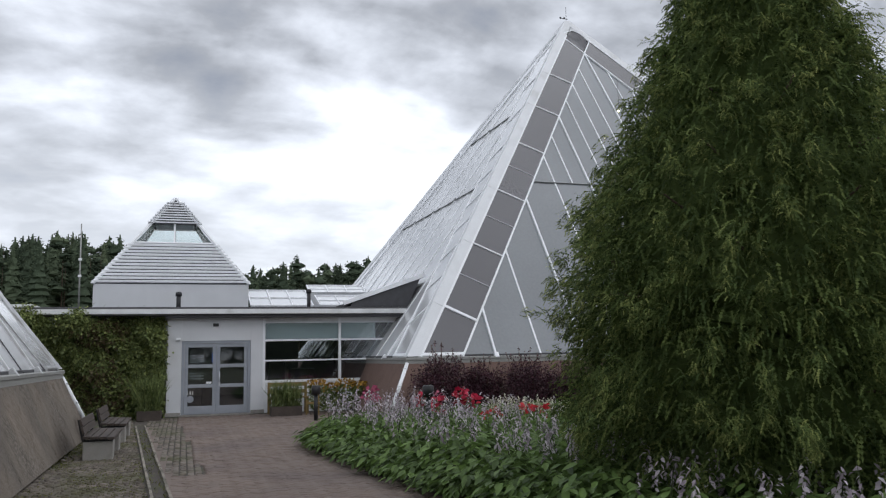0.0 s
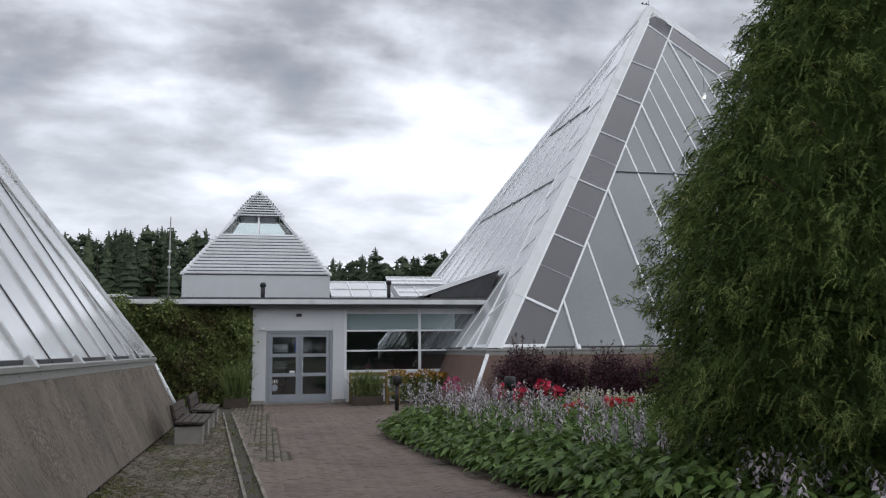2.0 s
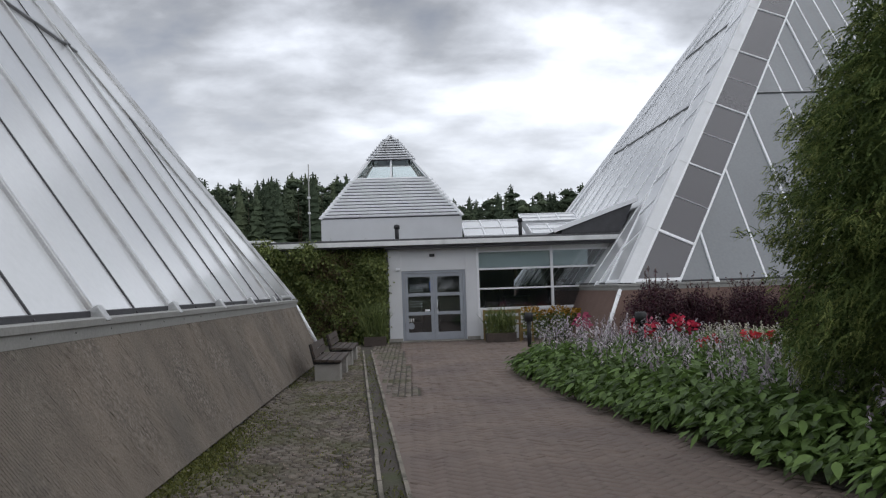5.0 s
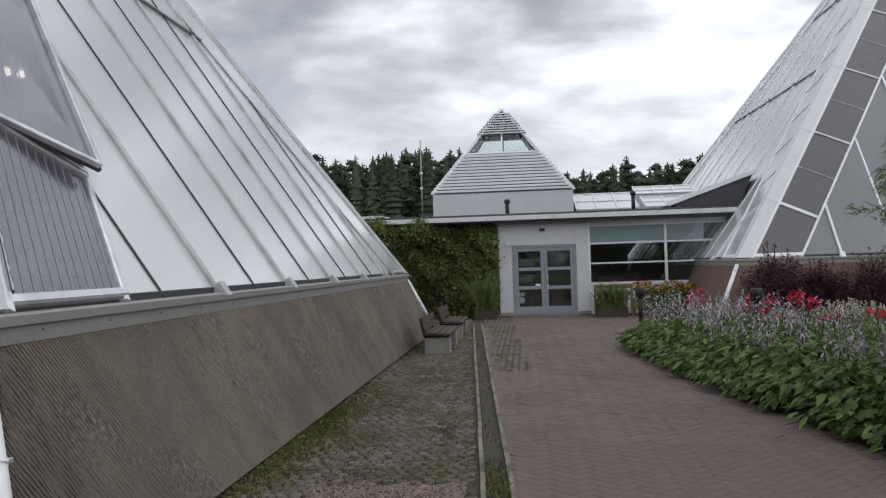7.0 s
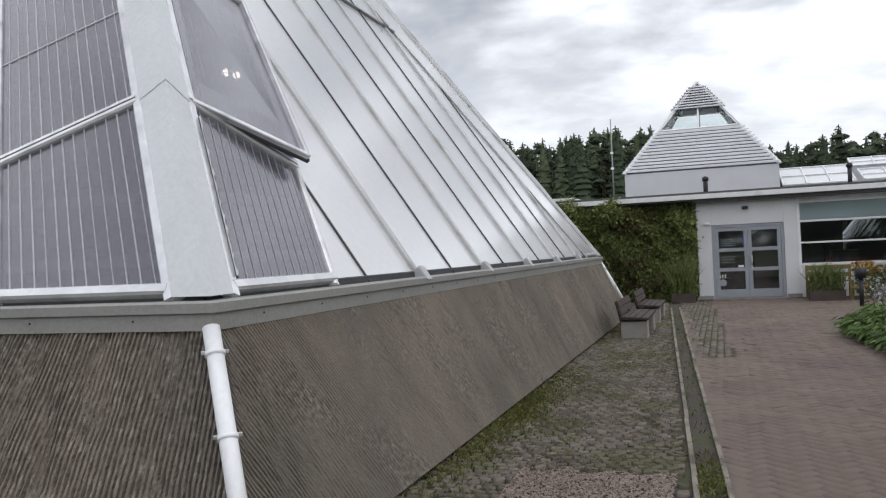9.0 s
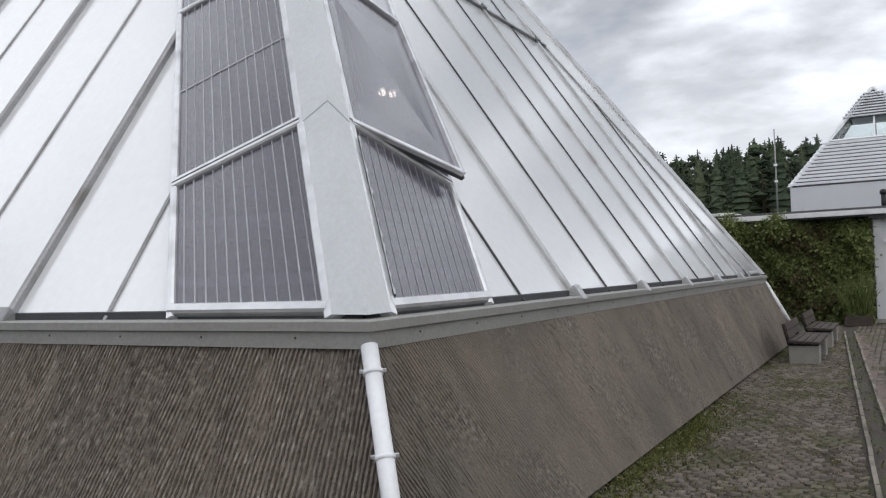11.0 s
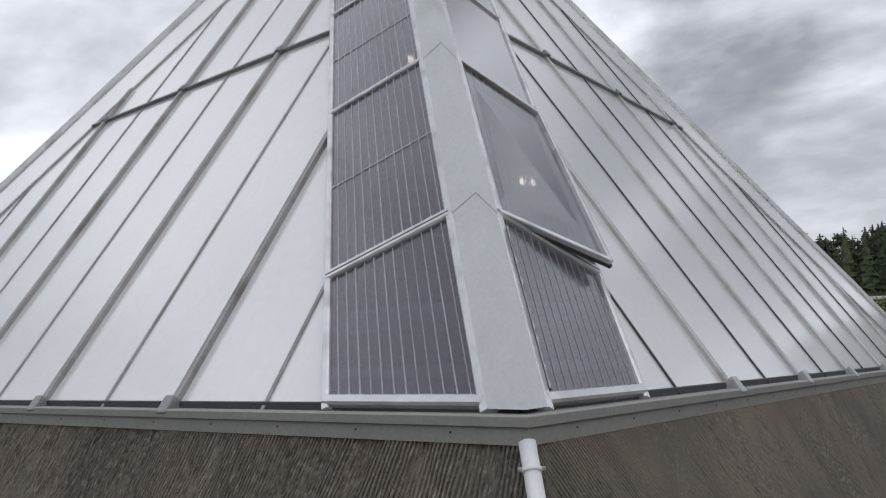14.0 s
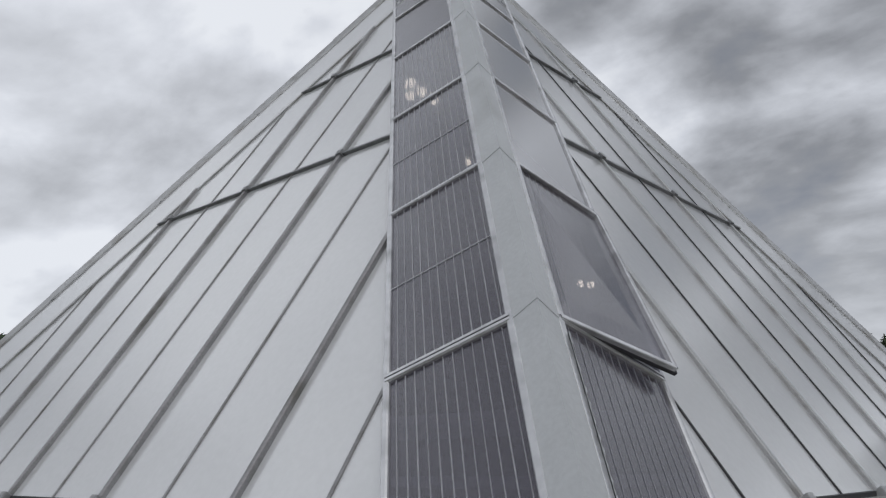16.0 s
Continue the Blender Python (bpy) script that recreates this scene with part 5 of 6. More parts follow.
def astilbe(x, y, h, seed):
    o = tagged(empty("astilbe", pose(x, y, 0.08)), "creamy white feathery astilbe clump", "flower", group="astilbes")
    r = np.random.default_rng(seed)
    n = 130
    leaf_cloud("leaves", np.stack([r.normal(0, 0.16, n), r.normal(0, 0.16, n), r.uniform(0.05, h * 0.6, n)], 1), r.normal(size=(n, 3)), 0.13, 0.06, M_HOSTA, o, seed)
    C, D = [], []
    for k in range(14):
        bx, by = r.normal(0, 0.17, 2)
        hh = h * r.uniform(0.85, 1.12)
        for t in np.linspace(0, 1, 34):
            sp = 0.07 * (1 - t)
            C.append((bx + r.normal(0, sp), by + r.normal(0, sp), hh - 0.34 * (1 - t)))
            D.append((r.normal(), r.normal(), 0.9))
    tagged(leaf_cloud("plume_mass", C, D, 0.045, 0.022, M_CREAM, o, seed + 1), kind="stuff")


for i, (x, y, h) in enumerate(((6.0, 15.5, 0.60), (6.45, 15.6, 0.62), (6.85, 15.3, 0.55), (7.1, 15.1, 0.5))):
    astilbe(x, y, h, 140 + 2 * i)


def barberry(x, y, w, h, seed):
    o = tagged(empty("barberry", pose(x, y, 0.05)), "dark purple-red barberry shrub before the skirt", "shrub", group="barberry shrubs")
    r = np.random.default_rng(seed)
    n = 11500
    v = r.normal(size=(n, 3)); v /= np.linalg.norm(v, axis=1, keepdims=True)
    lump = 0.78 + 0.22 * np.sin(v[:, 0] * 5 + seed) * np.sin(v[:, 2] * 4 + v[:, 1] * 5)
    rad = r.random(n) ** 0.45 * lump
    c = np.stack([v[:, 0] * w * rad, v[:, 1] * w * 0.7 * rad, h * 0.5 + v[:, 2] * h * 0.52 * rad], 1)
    c[:, 2] = np.maximum(c[:, 2], 0.08)
    leaf_cloud("foliage", c, v + r.normal(0, 0.5, (n, 3)), 0.042, 0.026, M_BARBERRY, o, seed)
    for k in range(16):
        a = r.uniform(0, 6.28)
        q = (math.cos(a) * w * 0.75 * r.random(), math.sin(a) * w * 0.5 * r.random(), h * r.uniform(0.85, 1.18))
        tube("branch", [(0, 0, 0), (q[0] * 0.6, q[1] * 0.6, q[2] * 0.6), q], [0.018, 0.01, 0.004], M_BARK, o, sides=5)
        m = 22
        t = r.uniform(0.6, 1.0, m)
        leaf_cloud("shoot_leaves", np.array(q)[None, :] * t[:, None], r.normal(size=(m, 3)), 0.055, 0.03, M_BARBERRY, o, seed + k)


for i, (x, y, w, h) in enumerate(((5.75, 18.4, 0.95, 1.62), (6.75, 18.5, 0.75, 1.35), (7.95, 18.4, 1.0, 1.5), (9.0, 18.2, 0.85, 1.3))):
    barberry(x, y, w, h, 160 + 20 * i)


def bollard(x, y, h):
    o = tagged(empty("bollard_lamp", pose(x, y, 0.04)), "black bollard lamp standing in the bed", "bollard", group="bollard lamps")
    tube("post", [(0, 0, 0), (0, 0, h - 0.2)], 0.05, M_DARK, o)
    tube("head", [(0, 0, h - 0.22), (0, 0, h - 0.02), (0, 0, h)], [0.11, 0.11, 0.09], M_DARK, o)


bollard(3.08, 20.4, 0.86)
bollard(4.43, 15.1, 0.98)


# ---- the conifer beside the path ----
def fronds(name, base, axis, length, tooth, mat, parent, seed, droop=0.4, seg=6, label=""):
    """Many flat jagged sprays in one mesh: a bent spine with pointed teeth to both sides."""
    r = np.random.default_rng(seed)
    base, axis = np.asarray(base, float), np.asarray(axis, float)
    n = len(base)
    axis = axis / np.linalg.norm(axis, axis=1, keepdims=True)
    side = np.cross(axis, r.normal(0, 0.55, (n, 3)) + np.array([0, 0, 1.0]))
    side /= np.linalg.norm(side, axis=1, keepdims=True)
    length, tooth = np.broadcast_to(length, n)[:, None], np.broadcast_to(tooth, n)[:, None]
    down = np.array([0, 0, -1.0])
    V = []
    for j in range(seg + 1):
        w = j / seg
        V.append(base + axis * length * w + down * droop * length * w * w)
    for j in range(seg):
        w = j / seg
        for sg in (-1, 1):
            t = tooth * (1.08 - 0.6 * w) * r.uniform(0.7, 1.3, (n, 1))
            V.append(V[j] + axis * t * 0.75 + side * sg * t * 0.8 + down * t * r.uniform(0.0, 0.5, (n, 1)))
    per = len(V)
    v = np.stack(V, 1).reshape(-1, 3)
    one = []
    for j in range(seg):
        one += [(j, seg + 1 + 2 * j, j + 1), (j, j + 1, seg + 2 + 2 * j)]
    f = (np.arange(n)[:, None, None] * per + np.array(one)[None]).reshape(-1, 3)
    me = bpy.data.meshes.new(name)
    me.vertices.add(len(v)); me.vertices.foreach_set("co", v.ravel())
    me.loops.add(f.size); me.loops.foreach_set("vertex_index", f.ravel())
    me.polygons.add(len(f))
    me.polygons.foreach_set("loop_start", np.arange(len(f)) * 3)
    me.polygons.foreach_set("loop_total", np.full(len(f), 3))
    me.materials.append(mat)
    me.update(calc_edges=True)
    ob = new(name, me)
    ob.parent = parent
    if label:
        ob["label"] = label
    return ob


def crown_shell(V, F, x, y, rings, r, m=7, ragged=0.32):
    """A closed, ragged crown from rings of (height, radius, points)."""
    b = len(V)
    for z, R in rings:
        turn = r.uniform(0, 0.9)
        for k in range(m):
            a = turn + 2 * math.pi * k / m
            q = R * r.uniform(1 - ragged, 1 + ragged)
            V.append((x + math.cos(a) * q, y + math.sin(a) * q, z + r.normal(0, 0.07) - 0.12 * q))
    for i in range(len(rings) - 1):
        F += [(b + i * m + k, b + i * m + (k + 1) % m, b + (i + 1) * m + (k + 1) % m, b + (i + 1) * m + k) for k in range(m)]


def conifer(x, y, height, prof_z, prof_r, boughs, twigs, per, seed):
    """A broad cone of boughs; each bough carries twigs, each twig a feather of short flat sprays."""
    o = tagged(empty("conifer", pose(x, y, 0.05)), "large dense dark green conifer beside the path", "tree")
    r = np.random.default_rng(seed)
    tube("trunk", [(0, 0, 0), (0.04, 0.02, height * 0.4), (0, 0, height * 0.95)], [0.2, 0.13, 0.02], M_BARK, o, sides=10)
    zs = np.linspace(0.12, height * 0.99, 400)
    weight = np.cumsum(np.interp(zs, prof_z, prof_r) + 0.25)
    z = np.interp((np.arange(boughs) + r.random(boughs)) / boughs * weight[-1], weight, zs)
    a = np.arange(boughs) * 2.39996 + r.normal(0, 0.3, boughs)
    lobes = 1 + 0.06 * np.sin(3 * a + 2.1 * z) + 0.05 * np.sin(7 * a - 3.7 * z + 1) + np.clip(r.normal(0, 0.08, boughs), -0.2, 0.11)
    R = 0.95 * np.interp(z, prof_z, prof_r) * lobes
    rise = r.uniform(-0.05, 0.30, boughs) + 0.6 * np.clip(z / height - 0.7, 0, 1)
    for k in range(60):
        i = k * (boughs // 60)
        q = Vector((math.cos(a[i]) * R[i] * 0.9, math.sin(a[i]) * R[i] * 0.9, z[i]))
        tube("limb", [(0, 0, max(0.1, z[i] - R[i] * rise[i])), q * 0.55 + Vector((0, 0, z[i] * 0.45 - R[i] * rise[i] * 0.5)), q], [0.045, 0.028, 0.008], M_BARK, o, sides=6)
    # twigs
    out = np.stack([np.cos(a), np.sin(a), rise], 1)[:, None]
    along = 1.02 - 0.46 * r.random((boughs, twigs)) ** 1.4
    swing = r.normal(0, 0.7, (boughs, twigs))
    base = out * (R[:, None] * along)[..., None] * np.array([1, 1, 0])
    base[..., 2] = z[:, None] - (1 - along) * R[:, None] * rise[:, None] + r.normal(0, 0.06, along.shape)
    side = np.stack([-np.sin(a), np.cos(a), np.zeros(boughs)], 1)[:, None]
    td = out + side * swing[..., None] + np.stack([np.zeros_like(along), np.zeros_like(along), r.normal(0.08, 0.34, along.shape)], 2)
    td /= np.linalg.norm(td, axis=2, keepdims=True)
    tl = r.uniform(0.12, 0.28, along.shape)
    base = base - td * (tl * 0.7)[..., None]
    # sprays
    w = r.random((boughs, twigs, per)) ** 0.8
    P = base[:, :, None] + td[:, :, None] * (tl[:, :, None] * w)[..., None]
    P[..., 2] -= 0.38 * tl[:, :, None] * w ** 2
    D = td[:, :, None] * 0.9 + r.normal(0, 0.40, P.shape)
    D[..., 2] -= 0.15 + 0.35 * w
    P += r.normal(0, 0.026, P.shape)
    ln = r.uniform(0.06, 0.11, w.shape) * (1.15 - 0.4 * w)
    young = (w > 0.66).ravel() & (np.repeat(along.ravel(), per) > 0.84)
    P, D, ln = P.reshape(-1, 3), D.reshape(-1, 3), ln.ravel()
    fronds("crown", P[~young], D[~young], ln[~young], 0.0145, M_THUJA, o, seed + 1, droop=0.35, seg=4)
    fronds("young_growth", P[young], D[young], ln[young], 0.0145, M_THUJA_TIP, o, seed + 2, droop=0.35, seg=4, label="lighter yellow-green young sprays")
    # the dense ragged mass behind the sprays
    SV, SF = [], []
    crown_shell(SV, SF, 0, 0, [(q, 0.70 * float(np.interp(q, prof_z, prof_r))) for q in np.arange(0.15, height - 0.3, 0.30)], r, 26, 0.07)
    obj("inner_mass", SV, SF, M_THUJA, o)
    # older foliage deep inside
    n = 27000
    zi = np.interp(r.random(n) * weight[-1], weight, zs) * 0.97
    ai = r.uniform(0, 2 * math.pi, n)
    Ri = np.interp(zi, prof_z, prof_r) * np.sqrt(r.uniform(0.42, 0.84, n))
    fronds("inner_foliage", np.stack([np.cos(ai) * Ri, np.sin(ai) * Ri, zi], 1), np.stack([np.cos(ai), np.sin(ai), r.normal(-0.1, 0.7, n)], 1) + r.normal(0, 0.6, (n, 3)), 0.17, 0.024, M_THUJA, o, seed + 5, seg=5)
    return o


conifer(5.7, 6.9, 7.5, (0.0, 1.0, 2.2, 2.9, 3.6, 4.6, 5.4, 6.0, 6.8, 7.5), (1.95, 2.2, 2.24, 2.06, 1.70, 1.22, 0.80, 0.58, 0.32, 0.05), 640, 17, 11, 201)


# ---- woods behind ----
def canopy(az):
    w = np.clip((az + 4) / 10, 0, 1)
    return 11.5 + 2.2 * w * w * (3 - 2 * w) + 0.35 * np.sin(az * 0.35) + 0.3 * np.sin(az * 0.9 + 1)


def woods(seed):
    """Spruces with drooping tiers among pines with clumped, rounded crowns."""
    r = np.random.default_rng(seed)
    C, D, L = [], [], []
    TV, TF, SV, SF = [], [], [], []
    count = 540
    for i in range(count):
        az = -34 + 96 * (i + r.random()) / count
        dist = r.uniform(80, 99)
        h = (canopy(az) + r.normal(-0.15, 0.55) + (0.6 if r.random() < 0.1 else 0)) * dist / 90
        x, y = -math.sin(math.radians(az)) * dist, math.cos(math.radians(az)) * dist
        if r.random() < 0.55:
            slim = r.uniform(0.17, 0.27)
            rings = []
            for t in np.arange(0.40, 1.0, 0.045):
                R = h * slim * (1.0 - t) ** 0.8
                rings += [(t * h, R * 0.80), (t * h + 0.030 * h, R * 0.60)]
            rings.append((h, 0.03))
            crown_shell(SV, SF, x, y, rings, r)
            n = 230
            t = 0.48 + 0.52 * r.random(n) ** 0.8
            a = r.uniform(0, 2 * math.pi, n)
            R = h * slim * (1.01 - t) ** 0.8 * r.uniform(0.55, 1.05, n)
            C.append(np.stack([x + np.cos(a) * R, y + np.sin(a) * R, t * h - 0.1 * R], 1))
            D.append(np.stack([np.cos(a), np.sin(a), r.uniform(-0.5, 0.35, n)], 1))
            L.append(r.uniform(0.18, 0.36, n))
        else:
            for q in range(int(r.integers(7, 11))):
                t = 1 - 0.40 * r.random() ** 0.9
                a, off = r.uniform(0, 2 * math.pi), h * r.uniform(0.01, 0.11) * (1.15 - t) ** 0.4
                px, py, pz, s0 = x + math.cos(a) * off, y + math.sin(a) * off, t * h - 0.5, r.uniform(0.45, 0.75)
                crown_shell(SV, SF, px, py, [(pz - 0.35 * s0, 0.1), (pz - 0.2 * s0, 0.75 * s0), (pz + 0.1 * s0, 0.9 * s0), (pz + 0.4 * s0, 0.5 * s0), (pz + 0.6 * s0, 0.05)], r)
                k = 26
                v = r.normal(0, 1, (k, 3))
                v *= s0 * 0.85 / np.linalg.norm(v, axis=1, keepdims=True)
                v[:, 2] *= 0.6
                C.append(np.array([px, py, pz]) + v)
                D.append(v + np.array([0, 0, 0.25]) + r.normal(0, 0.2, (k, 3)))
                L.append(r.uniform(0.16, 0.34, k))
        b = len(TV)
        for k in range(4):
            TV.append((x + 0.14 * math.cos(k * 1.57), y + 0.14 * math.sin(k * 1.57), 0))
        TV.append((x, y, h - 0.3))
        TF += [(b + k, b + (k + 1) % 4, b + 4) for k in range(4)]
    o = tagged(empty("woods"), "dark conifer woods closing the horizon", "woods", kind="stuff")
    L = np.concatenate(L)
    leaf_cloud("needles", np.concatenate(C), np.concatenate(D), L, L * 0.5, M_FOREST, o, seed, droop=0.1)
    obj("crowns", SV, SF, M_FOREST, o)
    obj("trunks", TV, TF, M_BARK, o)


woods(301)


# growth that closes the woods' depth, all round the garden
def thicket(n, az0, az1, fill, power, size, seed):
    r = np.random.default_rng(seed)
    deg, dist = r.uniform(az0, az1, n), r.uniform(88, 101, n)
    az = np.radians(deg)
    top = canopy(deg) * fill + 0.45 * np.sin(deg * 2.9) * np.sin(deg * 1.3) + 0.3 * np.sin(deg * 7.3)
    c = np.stack([-np.sin(az) * dist, np.cos(az) * dist, r.random(n) ** power * top * dist / 90], 1)
    tagged(leaf_cloud("undergrowth", c, r.normal(size=(n, 3)), size, size * 0.5, M_FOREST, None, seed + 1), "dark undergrowth at the edge of the woods", "undergrowth", kind="stuff")


thicket(40000, -36, 64, 0.84, 0.5, 0.5, 303)
thicket(16000, -36, 64, 0.6, 0.8, 1.2, 307)
# unseen growth behind the camera, added to darken reflections in the door glass
thicket(16000, 64, 324, 0.95, 0.7, 2.3, 305)

# ---- paving ----
drain_x = lambda y: -0.10 - (y - 5.5) * 0.068
tagged(obj("pavement", [(-14, -14, -0.012), (14, -14, -0.012), (14, 27, -0.012), (-14, 27, -0.012)], [(0, 1, 2, 3)], M_SOIL), "earthy joints under the paving", "pavement", kind="structure")
drain = tagged(empty("drain_channel"), "shallow drain channel between two pale stone edgings", "drain", kind="structure")
r = np.random.default_rng(401)
for off in (0.0, 0.212):
    y = -3.0
    while y < 21.2:
        ln = 0.98
        x0, x1 = drain_x(y) + off, drain_x(y + ln) + off
        j = r.normal(0, 0.003)
        prism("edging_stone", [(x0 + j, y, 0.022 + r.normal(0, 0.004)), (x0 + 0.036 + j, y, 0.022), (x1 + 0.036 + j, y + ln - 0.015, 0.022), (x1 + j, y + ln - 0.015, 0.022)], (0, 0, 1), 0.08, M_EDGE, drain)
        y += ln


def blocks(cx, cy, ang, lx, ly, h, seed, gap=0.006, tilt=0.004):
    """Joined small paving blocks with chamfered tops: arrays of centres and turns."""
    r = np.random.default_rng(seed)
    n = len(cx)
    ch = 0.006
    tx = np.array([-1, 1, 1, -1]) * 0.5
    ty = np.array([-1, -1, 1, 1]) * 0.5
    rings = []
    for sx, sy, z in ((lx - gap, ly - gap, -0.03), (lx - gap, ly - gap, -ch), (lx - gap - 2 * ch, ly - gap - 2 * ch, 0.0)):
        X = tx[None, :] * sx
        Y = ty[None, :] * sy
        c, s = np.cos(ang)[:, None], np.sin(ang)[:, None]
        px, py = cx[:, None] + c * X - s * Y, cy[:, None] + s * X + c * Y
        pz = np.full_like(px, z + h) + (r.normal(0, 0.0022, n)[:, None] + r.normal(0, tilt, n)[:, None] * tx[None, :] + r.normal(0, tilt, n)[:, None] * ty[None, :])
        rings.append(np.stack([px, py, pz], 2))
    V = np.concatenate(rings, 1).reshape(-1, 3)
    k = np.arange(n)[:, None] * 12
    F = []
    for a in (0, 4):
        for i in range(4):
            F.append(k + np.array([[a + i, a + (i + 1) % 4, a + 4 + (i + 1) % 4, a + 4 + i]]))
    F.append(k + np.array([[8, 9, 10, 11]]))
    return V, np.concatenate(F, 0)


def block_object(name, V, F, mat, parent=None):
    me = bpy.data.meshes.new(name)
    me.vertices.add(len(V)); me.vertices.foreach_set("co", V.ravel())
    me.loops.add(F.size); me.loops.foreach_set("vertex_index", F.ravel())
    me.polygons.add(len(F))
    me.polygons.foreach_set("loop_start", np.arange(len(F)) * 4)
    me.polygons.foreach_set("loop_total", np.full(len(F), 4))
    me.materials.append(mat)
    me.update(calc_edges=True)
    ob = new(name, me)
    if parent:
        ob.parent = parent
    return ob


# cut pieces along the channel
obj("cut_pavers", [(drain_x(y) + dx, y, -0.003) for y in (-3.0, 21.2) for dx in (0.248, 0.42)], [(0, 1, 3, 2)], M_PAVER, drain)
# herringbone path
path = tagged(empty("path"), "pinkish brown herringbone paver path to the entrance", "path", kind="structure")
bl, bw = 0.21, 0.105
cx, cy, an = [], [], []
for gu in range(-75, 260):
    for gv in range(-100, 260):
        turn = (gu - gv) % 4
        if turn == 0:
            u, v, a = (gu + 1) * bw, (gv + 0.5) * bw, 0.0
        elif turn == 3:
            u, v, a = (gu + 0.5) * bw, (gv + 1) * bw, math.pi / 2
        else:
            continue
        x, y = (u - v) * 0.7071, (u + v) * 0.7071
        if -2.5 < x < 6.5 and -3.2 < y < 24.5:
            cx.append(x); cy.append(y); an.append(a + math.pi / 4)
cx, cy, an = np.array(cx), np.array(cy), np.array(an)
lim = np.where(cy > 16.6, np.minimum(3.0 + (cy - 16.6) * 0.9, 6.0), edge(cy) + 0.12)
left = drain_x(cy) + 0.25 + 0.06
strip_in = (cy > 12.1) & (cx < 0.22 - (cy - 12.3) * 0.038)
ok = (cx > left) & (cx < lim) & (cy > -3.0) & (cy < 24.25) & ~strip_in & ~((cy > 19.3) & (cx > 5.0))
cx, cy, an = cx[ok], cy[ok], an[ok]
pick = (cy > 5.0) & (cy < 7.4) & (cx > 0.3)
idx = np.where(pick)[0]
idx = idx[np.argsort(cy[idx])][:300]
single = np.zeros(len(cx), bool); single[idx] = True
V, F = blocks(cx[~single], cy[~single], an[~single], bl, bw, 0.0, 411, gap=0.004)
tagged(block_object("paver_field", V, F, M_PAVER, path), kind="stuff")
V1, F1 = blocks(np.zeros(1), np.zeros(1), np.zeros(1), bl, bw, 0.0, 412, gap=0.004)
M_PAVER_ONE = material("pinkish_paver_single", (0.160, 0.122, 0.101), 0.85, 0, 0.10, 1.2, 0.35, 80, each=0.3, spots=(0.112, 0.086, 0.077), spot_scale=0.5, spot_edge=(0.45, 0.7))
proto = None
for i in idx:
    if proto is None:
        proto = block_object("paver", V1, F1, M_PAVER_ONE, path)
        ob = proto
    else:
        ob = new("paver", proto.data)
        ob.parent = path
    ob.matrix_basis = Matrix.Translation((cx[i], cy[i], 0)) @ Matrix.Rotation(an[i], 4, "Z")

# overgrown blocks on the skirt's side, and the strip beside the drain
r = np.random.default_rng(421)
# slabs of a concrete lattice: rows of small knobs, six by four to a slab
iu, iv = np.meshgrid(np.arange(-26, 6), np.arange(-10, 240))
gx = iu * 0.098 + (iu // 6) * 0.022 + (iv % 2) * 0.049
gy = iv * 0.094 + (iv // 4) * 0.020
gx, gy = gx.ravel() + r.normal(0, 0.004, gx.size), gy.ravel() + r.normal(0, 0.004, gx.size)
side_ok = (gx < drain_x(gy) - 0.05) & ((gx > -2.05) | (gy < 2.9)) & (gy < 24.0) & ~((gy < 5.86) & (gy > 4.5) & (gx > -1.3) & (gx < -0.2))
overgrown = np.sin(gx * 2.7 + 1) + np.sin(gy * 0.9) + np.sin(gx * 6 + gy * 2.3) * 0.6 + r.normal(0, 0.5, gx.size)
side_ok &= overgrown < 1.25
V, F = blocks(gx[side_ok], gy[side_ok], r.normal(0, 0.03, side_ok.sum()), 0.088, 0.070, 0.008, 422, gap=0.006, tilt=0.012)
tagged(block_object("overgrown_paving", V, F, M_COBBLE), "grey-brown lattice paving slabs with moss in the gaps", "paving", kind="stuff")
gx, gy = np.meshgrid(np.arange(-1.0, 0.5, 0.105), np.arange(12.2, 24.0, 0.21))
gy = gy + (np.arange(gx.shape[1]) % 2)[None, :] * 0.105
gx, gy = gx.ravel(), gy.ravel()
ok = (gx > drain_x(gy) + 0.31) & (gx < 0.20 - (gy - 12.3) * 0.038)
V, F = blocks(gx[ok], gy[ok], np.full(ok.sum(), math.pi / 2), 0.205, 0.10, 0.004, 424, gap=0.014, tilt=0.008)
tagged(block_object("block_strip", V, F, M_COBBLE), "strip of worn paving blocks beside the drain", "paving", kind="stuff")

# gravel patch, moss and weeds
n = 8200
gx, gy = r.uniform(-1.34, -0.22, n), r.uniform(4.6, 5.9, n)
keep = (gy < 5.86 + 0.06 * np.sin(gx * 17)) & (gx < drain_x(gy) - 0.04)
gx, gy = gx[keep], gy[keep]
n = len(gx)
oct_v = np.array([(1, 0, 0), (-1, 0, 0), (0, 1, 0), (0, -1, 0), (0, 0, 1), (0, 0, -1)], float)
oct_f = np.array([(0, 2, 4), (2, 1, 4), (1, 3, 4), (3, 0, 4), (2, 0, 5), (1, 2, 5), (3, 1, 5), (0, 3, 5)])
sc = r.uniform(0.004, 0.0105, (n, 1, 3)) * np.array([1.2, 1.0, 0.7])
V = oct_v[None] * sc + np.stack([gx, gy, np.full(n, 0.006)], 1)[:, None, :] + r.normal(0, 0.002, (n, 6, 3))
M_PEBBLE = material("pale_gravel", (0.25, 0.195, 0.17), 0.8, 0, 0.2, 8, 0.2, 60, island=0.6)
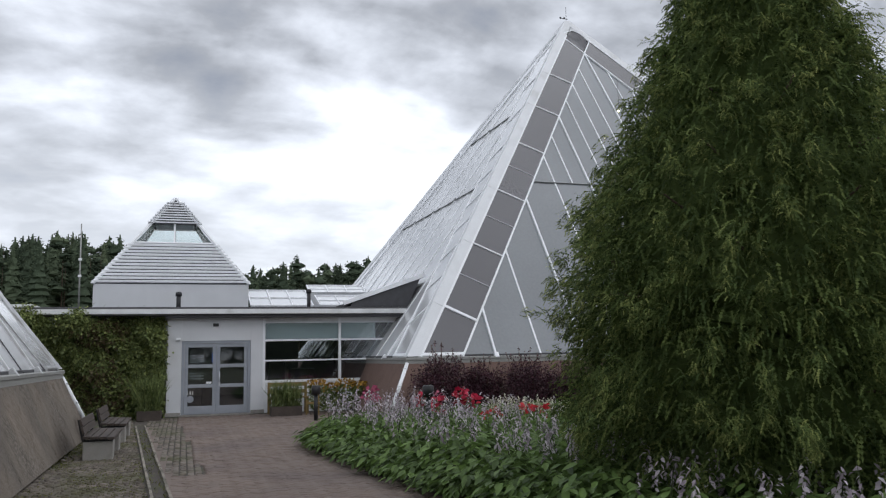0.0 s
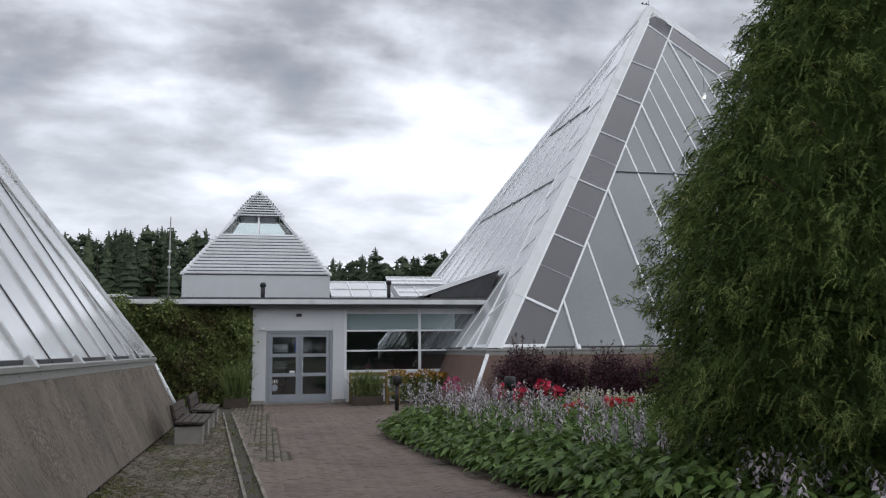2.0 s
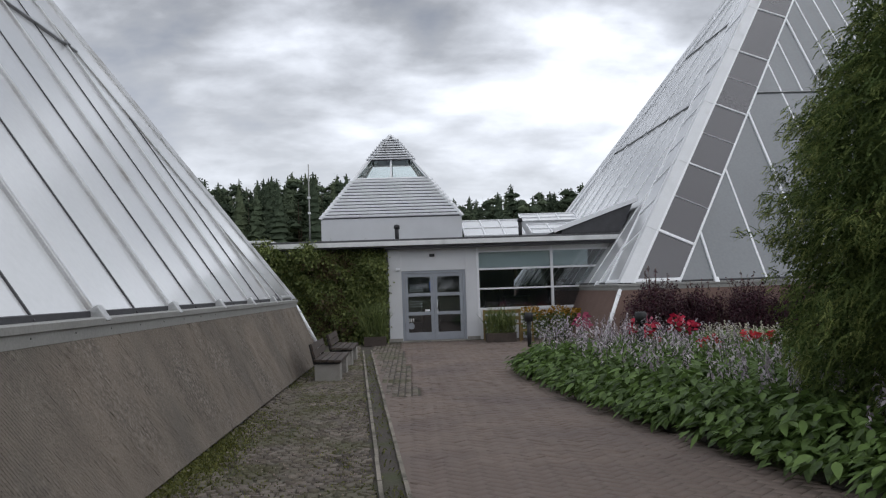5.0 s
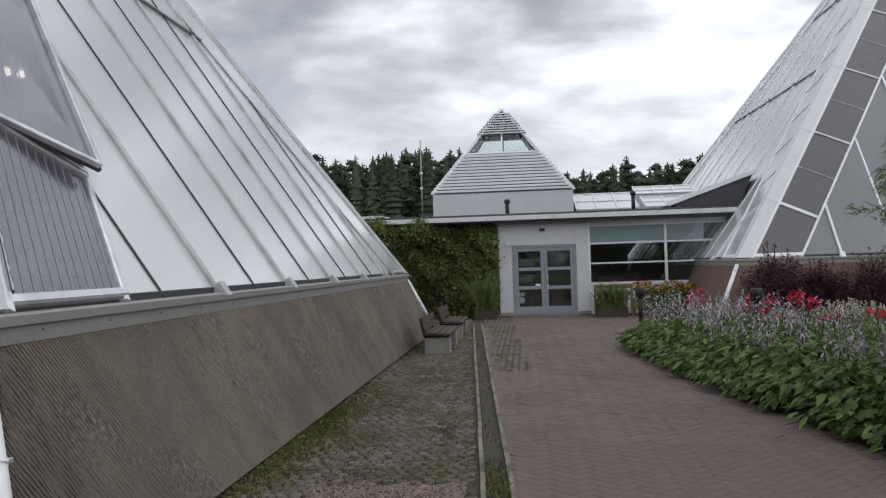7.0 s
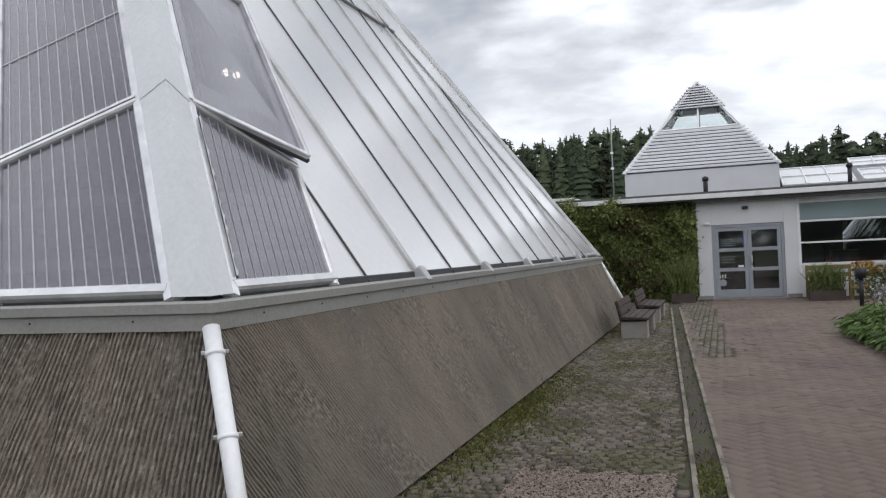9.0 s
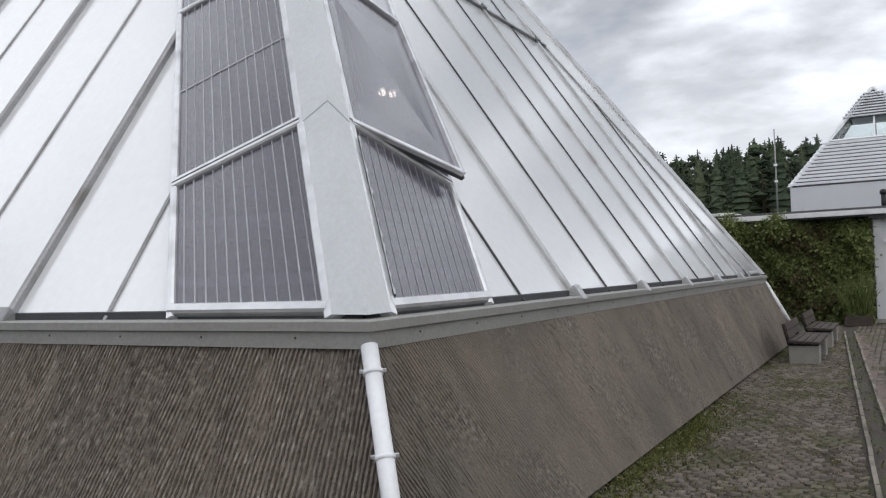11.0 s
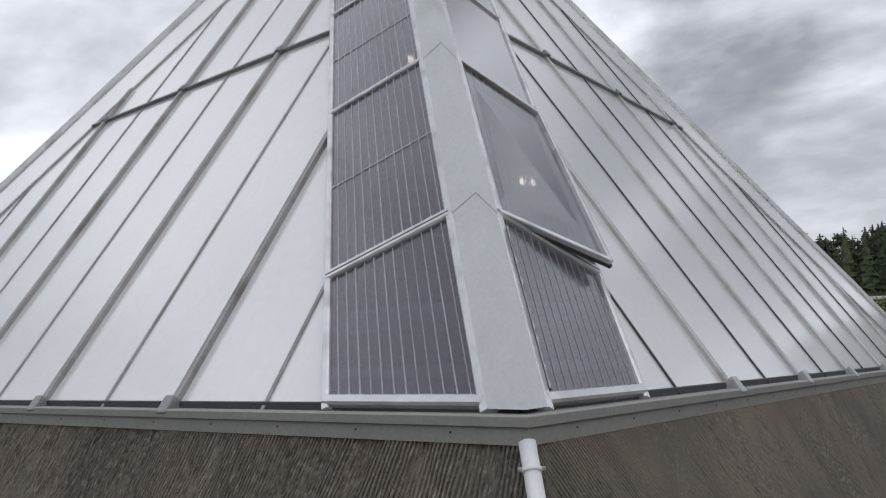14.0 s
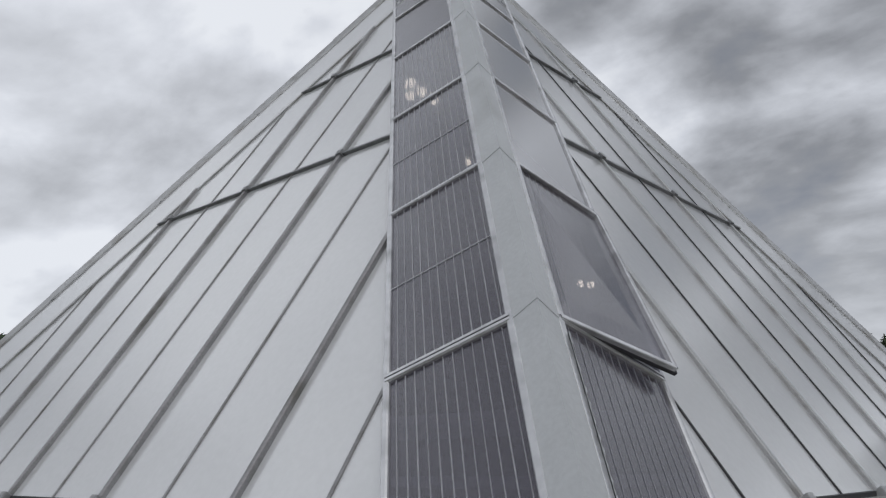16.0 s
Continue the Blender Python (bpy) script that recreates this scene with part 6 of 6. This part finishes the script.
gv = obj("gravel", V.reshape(-1, 3), (oct_f[None] + np.arange(n)[:, None, None] * 6).reshape(-1, 3).tolist(), M_PEBBLE)
tagged(gv, "patch of pale pinkish gravel", "gravel", kind="stuff")
n = 420
sx, sy = r.uniform(-2.0, -0.3, n), r.uniform(5.5, 9.5, n)
V = oct_v[None] * r.uniform(0.004, 0.012, (n, 1, 3)) + np.stack([sx, sy, np.full(n, 0.008)], 1)[:, None, :]
keep = sx < drain_x(sy) - 0.02
V = V[keep]
st = obj("scattered_stones", V.reshape(-1, 3), (oct_f[None] + np.arange(len(V))[:, None, None] * 6).reshape(-1, 3).tolist(), M_PEBBLE)
tagged(st, "small pale stones scattered over the blocks", "stones", kind="stuff")


def tufts(cx, cy, h, mat, seed, name, lab):
    r = np.random.default_rng(seed)
    n = len(cx)
    c = np.stack([cx, cy, np.full(n, -0.005)], 1)
    d = np.stack([r.normal(0, 0.6, n), r.normal(0, 0.6, n), np.ones(n)], 1)
    return tagged(leaf_cloud(name, c, d, h, 0.011, mat, None, seed, droop=0.3), lab, "grass", kind="stuff")


n = 30000
sx, sy = r.uniform(-2.03, 0.0, n), r.uniform(4.8, 21.0, n)
w = 0.55 + 0.5 * np.sin(sx * 2.7 + 1) * np.sin(sy * 0.9) + 0.4 * np.sin(sx * 6 + sy * 2.3) + 0.5 * np.clip(-1.35 - sx, 0, 1)
keep = (r.random(n) < w - 0.15) & (sx < drain_x(sy) - 0.02)
tufts(sx[keep], sy[keep], 0.034, M_MOSS, 431, "moss", "moss and short grass between the blocks")
n = 4200
sx, sy = -1.98 + np.abs(r.normal(0, 0.20, n)), r.normal(7.6, 1.3, n)
tufts(sx, sy, 0.06, M_MOSS, 433, "weeds", "yellow-green weeds along the foot of the skirt")
n = 900
sy = np.concatenate([r.normal(5.7, 0.35, n // 2), r.uniform(5, 20, n // 2)])
sx = drain_x(sy) + r.uniform(0.04, 0.22, n)
tufts(sx, sy, 0.055, M_MOSS, 435, "weeds", "weeds growing in the drain channel")
